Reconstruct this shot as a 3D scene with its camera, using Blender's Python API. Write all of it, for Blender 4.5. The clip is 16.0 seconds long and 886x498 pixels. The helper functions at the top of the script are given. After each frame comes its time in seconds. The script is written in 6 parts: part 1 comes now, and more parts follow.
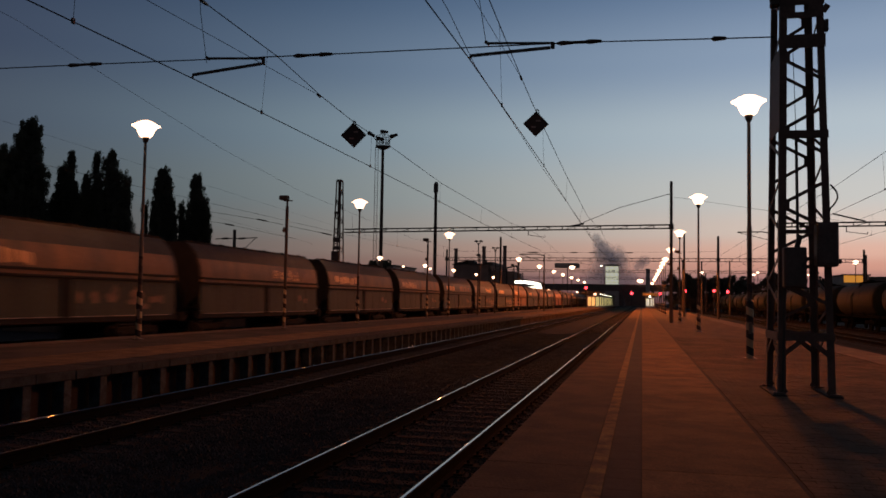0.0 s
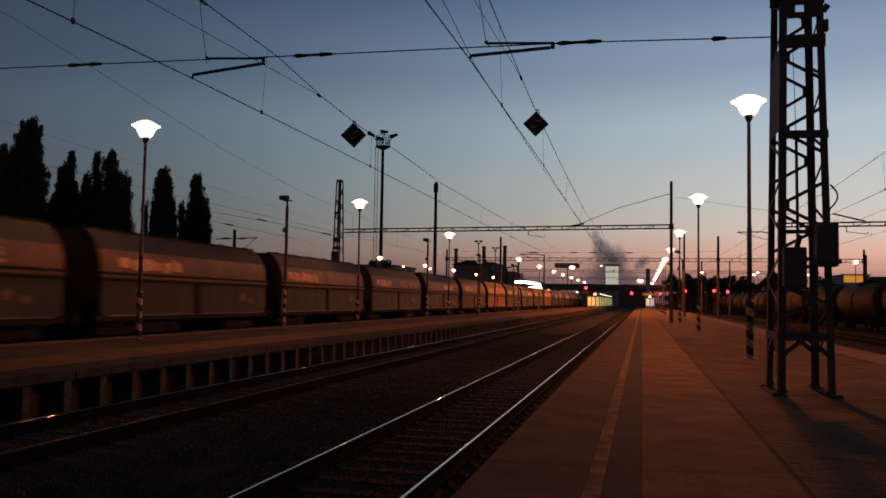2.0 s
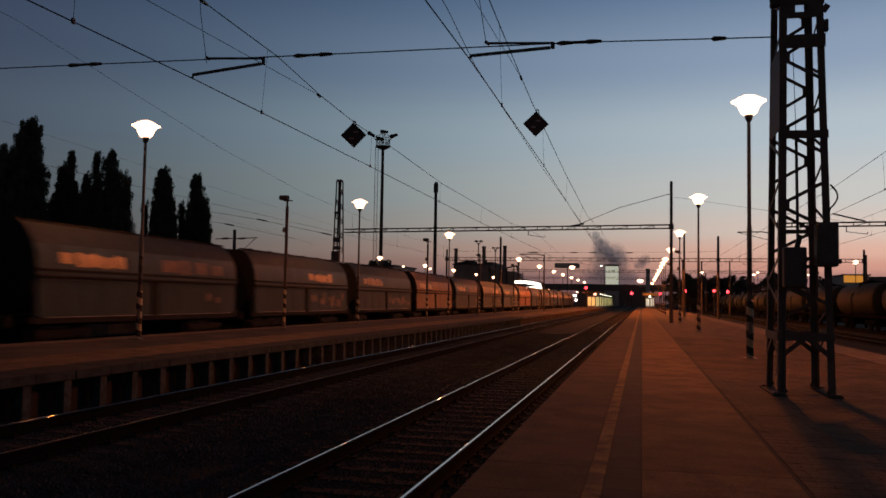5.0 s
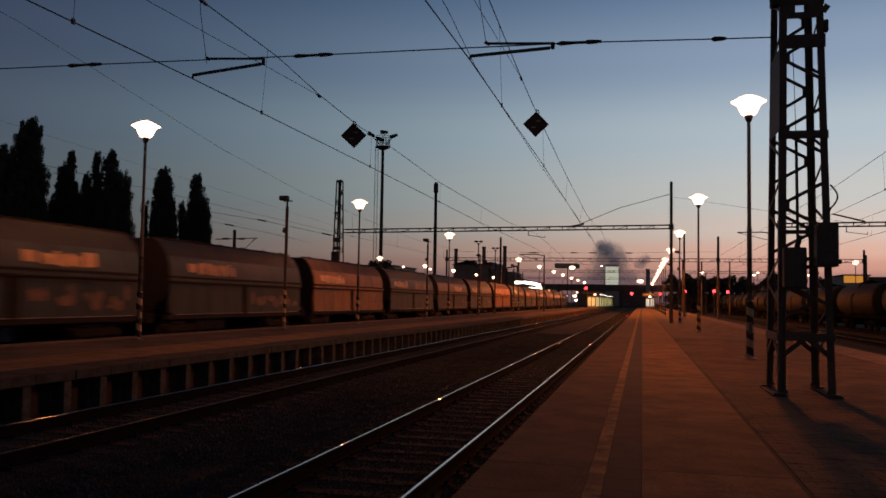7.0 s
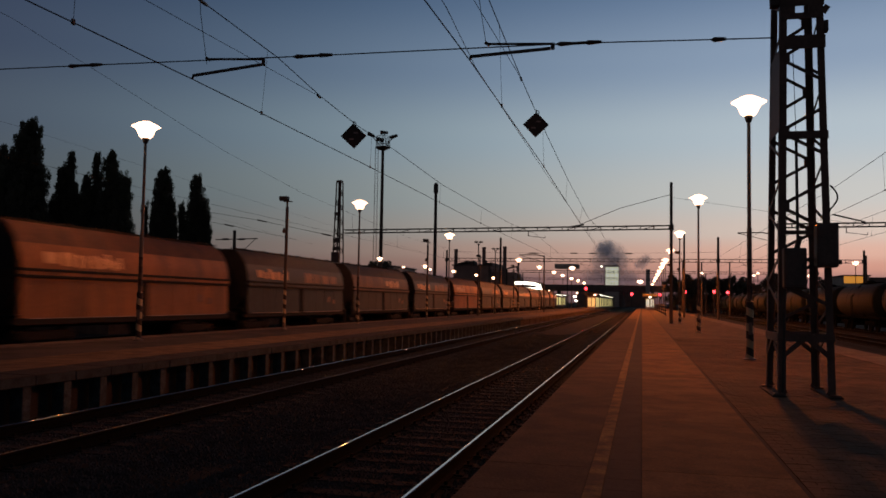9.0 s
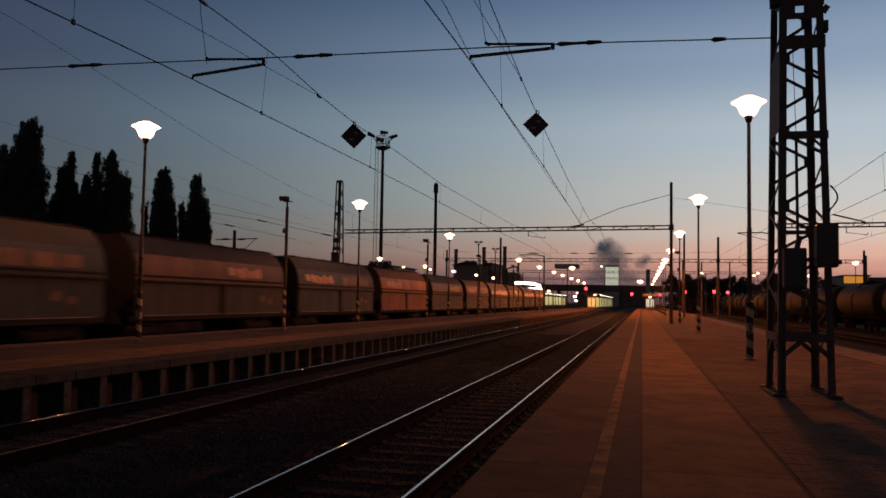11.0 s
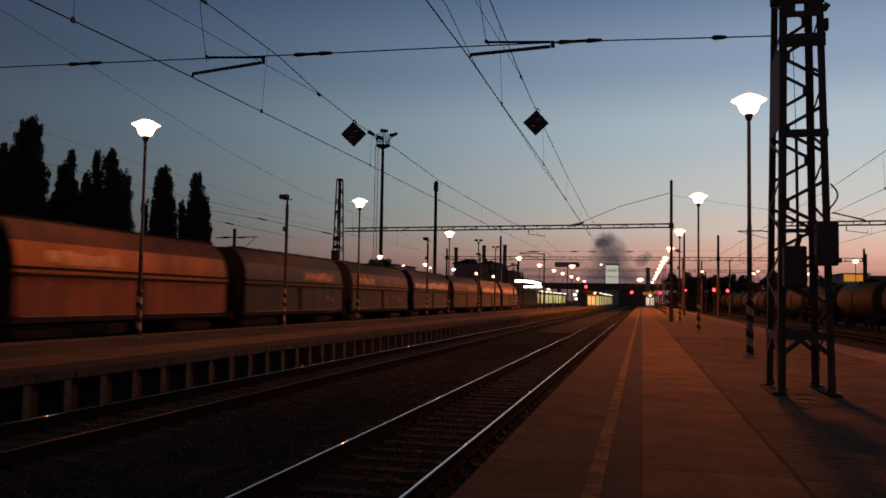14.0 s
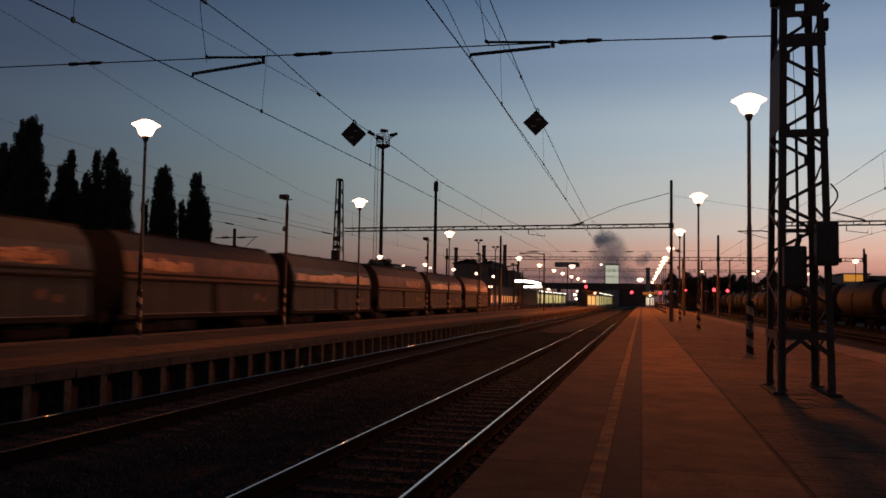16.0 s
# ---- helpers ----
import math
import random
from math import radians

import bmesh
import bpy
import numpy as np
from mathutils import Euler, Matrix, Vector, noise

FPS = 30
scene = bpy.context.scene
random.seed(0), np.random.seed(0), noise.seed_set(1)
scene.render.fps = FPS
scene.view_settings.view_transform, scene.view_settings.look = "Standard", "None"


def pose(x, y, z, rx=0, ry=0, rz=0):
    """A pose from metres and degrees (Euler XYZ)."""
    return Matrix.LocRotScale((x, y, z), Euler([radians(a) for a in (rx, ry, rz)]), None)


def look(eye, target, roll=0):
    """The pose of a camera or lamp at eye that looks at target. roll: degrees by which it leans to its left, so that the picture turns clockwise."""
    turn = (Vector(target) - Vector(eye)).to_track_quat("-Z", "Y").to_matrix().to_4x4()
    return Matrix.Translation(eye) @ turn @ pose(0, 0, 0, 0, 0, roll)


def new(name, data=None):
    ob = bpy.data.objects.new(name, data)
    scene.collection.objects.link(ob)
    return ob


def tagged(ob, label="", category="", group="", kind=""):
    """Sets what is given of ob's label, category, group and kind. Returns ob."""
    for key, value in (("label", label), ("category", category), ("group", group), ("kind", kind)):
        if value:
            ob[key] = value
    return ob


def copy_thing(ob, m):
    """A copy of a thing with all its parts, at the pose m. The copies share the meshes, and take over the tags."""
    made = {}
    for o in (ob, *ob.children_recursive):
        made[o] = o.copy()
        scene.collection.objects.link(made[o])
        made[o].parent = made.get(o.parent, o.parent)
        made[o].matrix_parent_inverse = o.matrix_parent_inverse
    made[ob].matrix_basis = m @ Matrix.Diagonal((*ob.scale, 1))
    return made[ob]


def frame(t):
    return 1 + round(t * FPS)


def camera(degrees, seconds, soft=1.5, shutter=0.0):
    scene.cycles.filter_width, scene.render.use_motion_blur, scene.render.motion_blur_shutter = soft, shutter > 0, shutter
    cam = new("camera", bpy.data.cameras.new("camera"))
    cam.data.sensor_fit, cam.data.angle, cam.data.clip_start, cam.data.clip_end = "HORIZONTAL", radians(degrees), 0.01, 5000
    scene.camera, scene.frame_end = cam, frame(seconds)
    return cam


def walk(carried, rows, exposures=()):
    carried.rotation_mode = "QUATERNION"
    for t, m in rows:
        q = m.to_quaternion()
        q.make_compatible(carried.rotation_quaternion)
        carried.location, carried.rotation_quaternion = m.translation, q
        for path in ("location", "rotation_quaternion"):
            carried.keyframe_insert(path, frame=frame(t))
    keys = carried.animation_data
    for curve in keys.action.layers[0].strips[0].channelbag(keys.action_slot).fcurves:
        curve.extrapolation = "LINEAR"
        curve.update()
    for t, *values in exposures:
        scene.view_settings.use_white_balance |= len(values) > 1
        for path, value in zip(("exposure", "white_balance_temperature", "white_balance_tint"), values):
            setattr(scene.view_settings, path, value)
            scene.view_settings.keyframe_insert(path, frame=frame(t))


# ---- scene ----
# Axes: x across the tracks (to the right), y along the tracks, z above the rail heads.

# ---------------------------------------------------------------- camera
EYE = Vector((0.0, 0.0, 1.841))
YAW, PITCH, ROLL = 0.2312, 0.0594, 0.928


def aim(tilt):
    a = PITCH + tilt
    way = Vector((-math.sin(YAW) * math.cos(a), math.cos(YAW) * math.cos(a), math.sin(a)))
    return look(EYE, EYE + way * 50, ROLL)


cam = camera(55.19, 16.0, soft=1.64, shutter=1.3)
walk(cam, [(0, aim(0)), (6.6, aim(0)), (7.6, aim(0.0009)), (12.0, aim(0.0009)), (12.6, aim(0)),
           (13.5, aim(0)), (14.0, aim(-0.0012)), (16.0, aim(-0.0012))])

# ---------------------------------------------------------------- dusk sky
world = bpy.data.worlds.new("dusk_sky")
scene.world = world
world.use_nodes = True
wn, wl = world.node_tree.nodes, world.node_tree.links
wn.clear()


def wnode(kind, **kw):
    n = wn.new(kind)
    for key, value in kw.items():
        n.inputs[key].default_value = value
    return n


coord = wnode("ShaderNodeTexCoord")
split = wnode("ShaderNodeSeparateXYZ")
wl.new(coord.outputs["Generated"], split.inputs[0])


def ramp(stops):
    n = wn.new("ShaderNodeValToRGB")
    n.color_ramp.interpolation = "EASE"
    for i, (place, colour) in enumerate(stops):
        e = n.color_ramp.elements[i] if i < 2 else n.color_ramp.elements.new(place)
        e.position, e.color = place, (*colour, 1)
    return n


# colour by height above the horizon (sine of the elevation)
high = ramp([(0.0, (0.11, 0.058, 0.060)), (1.0, (0.012, 0.018, 0.034)), (0.025, (0.22, 0.108, 0.098)), (0.042, (0.43, 0.225, 0.160)), (0.058, (0.50, 0.325, 0.245)), (0.082, (0.46, 0.415, 0.352)),
             (0.12, (0.39, 0.435, 0.41)), (0.19, (0.315, 0.42, 0.452)), (0.27, (0.190, 0.285, 0.375)), (0.36, (0.100, 0.172, 0.270)), (0.6, (0.026, 0.042, 0.076))])
wl.new(split.outputs["Z"], high.inputs[0])
# the afterglow fades round the compass, away from where the sun went down
SUNSET = Vector((0.30, 0.95, 0.06)).normalized()
dot = wn.new("ShaderNodeVectorMath")
dot.operation = "DOT_PRODUCT"
dot.inputs[1].default_value = SUNSET
wl.new(coord.outputs["Generated"], dot.inputs[0])
half = wn.new("ShaderNodeMath")
half.operation = "MULTIPLY_ADD"
half.inputs[1].default_value, half.inputs[2].default_value = 0.5, 0.5
wl.new(dot.outputs["Value"], half.inputs[0])
fade = wn.new("ShaderNodeMapRange")
fade.interpolation_type = "SMOOTHSTEP"
for key, value in (("From Min", 0.05), ("From Max", 0.21), ("To Min", 10.3), ("To Max", 8.0)):
    fade.inputs[key].default_value = value
wl.new(split.outputs["Z"], fade.inputs["Value"])
glow_power = wn.new("ShaderNodeCombineXYZ")
for channel, more in enumerate((1.8, 0.0, -0.3)):
    e, p = wn.new("ShaderNodeMath"), wn.new("ShaderNodeMath")
    e.operation, p.operation = "ADD", "POWER"
    e.inputs[1].default_value = more
    wl.new(fade.outputs[0], e.inputs[0])
    wl.new(half.outputs[0], p.inputs[0])
    wl.new(e.outputs[0], p.inputs[1])
    wl.new(p.outputs[0], glow_power.inputs[channel])
away = ramp([(0.0, (0.036, 0.029, 0.035)), (1.0, (0.009, 0.012, 0.020)), (0.05, (0.056, 0.050, 0.056)), (0.12, (0.053, 0.054, 0.068)),
             (0.19, (0.042, 0.040, 0.068)), (0.27, (0.030, 0.030, 0.060)), (0.36, (0.018, 0.024, 0.053)), (0.6, (0.011, 0.015, 0.028))])
wl.new(split.outputs["Z"], away.inputs[0])
gain = wn.new("ShaderNodeVectorMath")
gain.operation = "MULTIPLY"
gain.inputs[1].default_value = (1.38, 1.21, 1.19)
wl.new(glow_power.outputs[0], gain.inputs[0])
bright = wn.new("ShaderNodeVectorMath")
bright.operation = "MULTIPLY"
wl.new(high.outputs[0], bright.inputs[0])
wl.new(gain.outputs[0], bright.inputs[1])
both = wn.new("ShaderNodeVectorMath")
both.operation = "ADD"
wl.new(bright.outputs[0], both.inputs[0])
wl.new(away.outputs[0], both.inputs[1])
# the pale eastern sky opposite the sunset
east = wn.new("ShaderNodeMath")
east.operation = "SUBTRACT"
east.inputs[0].default_value = 1.0
wl.new(half.outputs[0], east.inputs[1])
east_power = wn.new("ShaderNodeMath")
east_power.operation = "POWER"
east_power.inputs[1].default_value = 2.0
wl.new(east.outputs[0], east_power.inputs[0])
east_glow = wn.new("ShaderNodeVectorMath")
east_glow.operation = "SCALE"
east_glow.inputs[0].default_value = (0.048, 0.044, 0.041)
wl.new(east_power.outputs[0], east_glow.inputs["Scale"])
whole = wn.new("ShaderNodeVectorMath")
whole.operation = "ADD"
wl.new(both.outputs[0], whole.inputs[0])
wl.new(east_glow.outputs[0], whole.inputs[1])
back = wn.new("ShaderNodeBackground")
wl.new(whole.outputs[0], back.inputs["Color"])
out = wn.new("ShaderNodeOutputWorld")
wl.new(back.outputs[0], out.inputs[0])

RIGHT_WATTS, LEFT_WATTS, FAR_GAIN = 4500.0, 880.0, (2.5, 4.4)     # lamps in the far half of the station are boosted to stand in for glare there
SODIUM = (1.0, 0.205, 0.025)


# ---------------------------------------------------------------- materials
def mat(name, c1, c2=None, rough=0.85, metal=0.0, size=1.5, fine=30.0, bump=0.25, vary=0.0, streak=1.0, spec=0.4, spread="own", worn=0.35):
    """A surface with stains at about size metres, grain at 1/fine metres; streak < 1 draws the stains out downwards."""
    m = bpy.data.materials.new(name)
    m.use_nodes = True
    nt = m.node_tree
    b = nt.nodes["Principled BSDF"]
    tc = nt.nodes.new("ShaderNodeTexCoord")
    mp = nt.nodes.new("ShaderNodeMapping")
    mp.inputs["Scale"].default_value = (1, 1, streak)
    place = tc.outputs["Object"]
    if spread == "ground":
        # one pattern runs on across neighbouring pieces
        place = nt.nodes.new("ShaderNodeNewGeometry").outputs["Position"]
    elif spread == "piece":
        # every piece gets a pattern of its own
        info0 = nt.nodes.new("ShaderNodeObjectInfo")
        far0 = nt.nodes.new("ShaderNodeVectorMath")
        far0.operation = "MULTIPLY_ADD"
        far0.inputs[1].default_value = (31.0, 47.0, 13.0)
        nt.links.new(info0.outputs["Random"], far0.inputs[0])
        nt.links.new(tc.outputs["Object"], far0.inputs[2])
        place = far0.outputs[0]
    nt.links.new(place, mp.inputs[0])
    n1 = nt.nodes.new("ShaderNodeTexNoise")
    n1.inputs["Scale"].default_value, n1.inputs["Detail"].default_value, n1.inputs["Roughness"].default_value = 1.0 / size, 6, 0.65
    nt.links.new(mp.outputs[0], n1.inputs["Vector"])
    n2 = nt.nodes.new("ShaderNodeTexNoise")
    n2.inputs["Scale"].default_value, n2.inputs["Detail"].default_value = fine, 3
    nt.links.new(place, n2.inputs["Vector"])
    r = nt.nodes.new("ShaderNodeValToRGB")
    r.color_ramp.elements[0].position, r.color_ramp.elements[1].position = (0.40, 0.60) if spread == "ground" else (0.32, 0.68)
    c2 = c2 or tuple(0.65 * v for v in c1)
    r.color_ramp.elements[0].color, r.color_ramp.elements[1].color = (*c2, 1), (*c1, 1)
    nt.links.new(n1.outputs[0], r.inputs[0])
    mx = nt.nodes.new("ShaderNodeMixRGB")
    mx.blend_type = "OVERLAY"
    mx.inputs[0].default_value = worn
    nt.links.new(r.outputs[0], mx.inputs[1])
    nt.links.new(n2.outputs[0], mx.inputs[2])
    last = mx.outputs[0]
    if vary:
        info = nt.nodes.new("ShaderNodeObjectInfo")
        k = nt.nodes.new("ShaderNodeMath")
        k.operation = "MULTIPLY_ADD"
        k.inputs[1].default_value, k.inputs[2].default_value = vary, 1 - vary / 2
        nt.links.new(info.outputs["Random"], k.inputs[0])
        hsv = nt.nodes.new("ShaderNodeHueSaturation")
        nt.links.new(k.outputs[0], hsv.inputs["Value"])
        nt.links.new(last, hsv.inputs["Color"])
        last = hsv.outputs[0]
    nt.links.new(last, b.inputs["Base Color"])
    rr = nt.nodes.new("ShaderNodeMath")
    rr.operation = "MULTIPLY_ADD"
    rr.inputs[1].default_value, rr.inputs[2].default_value = 0.3 * rough, 0.85 * rough
    nt.links.new(n1.outputs[0], rr.inputs[0])
    nt.links.new(rr.outputs[0], b.inputs["Roughness"])
    b.inputs["Metallic"].default_value = metal
    b.inputs["Specular IOR Level"].default_value = spec
    if bump:
        bp = nt.nodes.new("ShaderNodeBump")
        bp.inputs["Strength"].default_value, bp.inputs["Distance"].default_value = bump, 0.02
        nt.links.new(n2.outputs[0], bp.inputs["Height"])
        nt.links.new(bp.outputs[0], b.inputs["Normal"])
    return m


def glow(name, colour, strength):
    m = bpy.data.materials.new(name)
    m.use_nodes = True
    b = m.node_tree.nodes["Principled BSDF"]
    b.inputs["Base Color"].default_value = (*[min(0.8, v) for v in colour], 1)
    b.inputs["Emission Color"].default_value, b.inputs["Emission Strength"].default_value = (*colour, 1), strength
    return m


def lit_glass(name, colour, strength, clear):
    """A glowing diffuser that lets part of its lamp's light straight through."""
    m = bpy.data.materials.new(name)
    m.use_nodes = True
    nt = m.node_tree
    nt.nodes.clear()
    e, t, x, o = (nt.nodes.new("ShaderNode" + k) for k in ("Emission", "BsdfTransparent", "MixShader", "OutputMaterial"))
    e.inputs[0].default_value, e.inputs[1].default_value = (*colour, 1), strength
    x.inputs[0].default_value = 1 - clear
    nt.links.new(t.outputs[0], x.inputs[1])
    nt.links.new(e.outputs[0], x.inputs[2])
    nt.links.new(x.outputs[0], o.inputs[0])
    return m


def leafy(name, c1, c2):
    """Leaves that let part of the light from behind through."""
    m = mat(name, c1, c2, 0.8, size=1.2, fine=5, bump=0)
    nt = m.node_tree
    b = nt.nodes["Principled BSDF"]
    t, x = nt.nodes.new("ShaderNodeBsdfTranslucent"), nt.nodes.new("ShaderNodeMixShader")
    x.inputs[0].default_value = 0.4
    nt.links.new(b.inputs["Base Color"].links[0].from_socket, t.inputs[0])
    nt.links.new(b.outputs[0], x.inputs[1])
    nt.links.new(t.outputs[0], x.inputs[2])
    nt.links.new(x.outputs[0], nt.nodes["Material Output"].inputs[0])
    return m


def stripes(name, ca, cb, pitch):
    """Slanting warning stripes, two worn paints."""
    m = mat(name, ca, tuple(0.6 * v for v in ca), rough=0.7, size=0.3)
    nt = m.node_tree
    b = nt.nodes["Principled BSDF"]
    tc = nt.nodes.new("ShaderNodeTexCoord")
    sp = nt.nodes.new("ShaderNodeSeparateXYZ")
    nt.links.new(tc.outputs["Object"], sp.inputs[0])
    add = nt.nodes.new("ShaderNodeMath")
    add.operation = "MULTIPLY_ADD"
    add.inputs[1].default_value = 0.5
    nt.links.new(sp.outputs["X"], add.inputs[0])
    nt.links.new(sp.outputs["Z"], add.inputs[2])
    mod = nt.nodes.new("ShaderNodeMath")
    mod.operation = "PINGPONG"
    mod.inputs[1].default_value = pitch
    nt.links.new(add.outputs[0], mod.inputs[0])
    cut = nt.nodes.new("ShaderNodeMath")
    cut.operation = "GREATER_THAN"
    cut.inputs[1].default_value = pitch / 2
    nt.links.new(mod.outputs[0], cut.inputs[0])
    mx = nt.nodes.new("ShaderNodeMixRGB")
    mx.inputs[2].default_value = (*cb, 1)
    nt.links.new(cut.outputs[0], mx.inputs[0])
    nt.links.new(b.inputs["Base Color"].links[0].from_socket, mx.inputs[1])
    nt.links.new(mx.outputs[0], b.inputs["Base Color"])
    return m


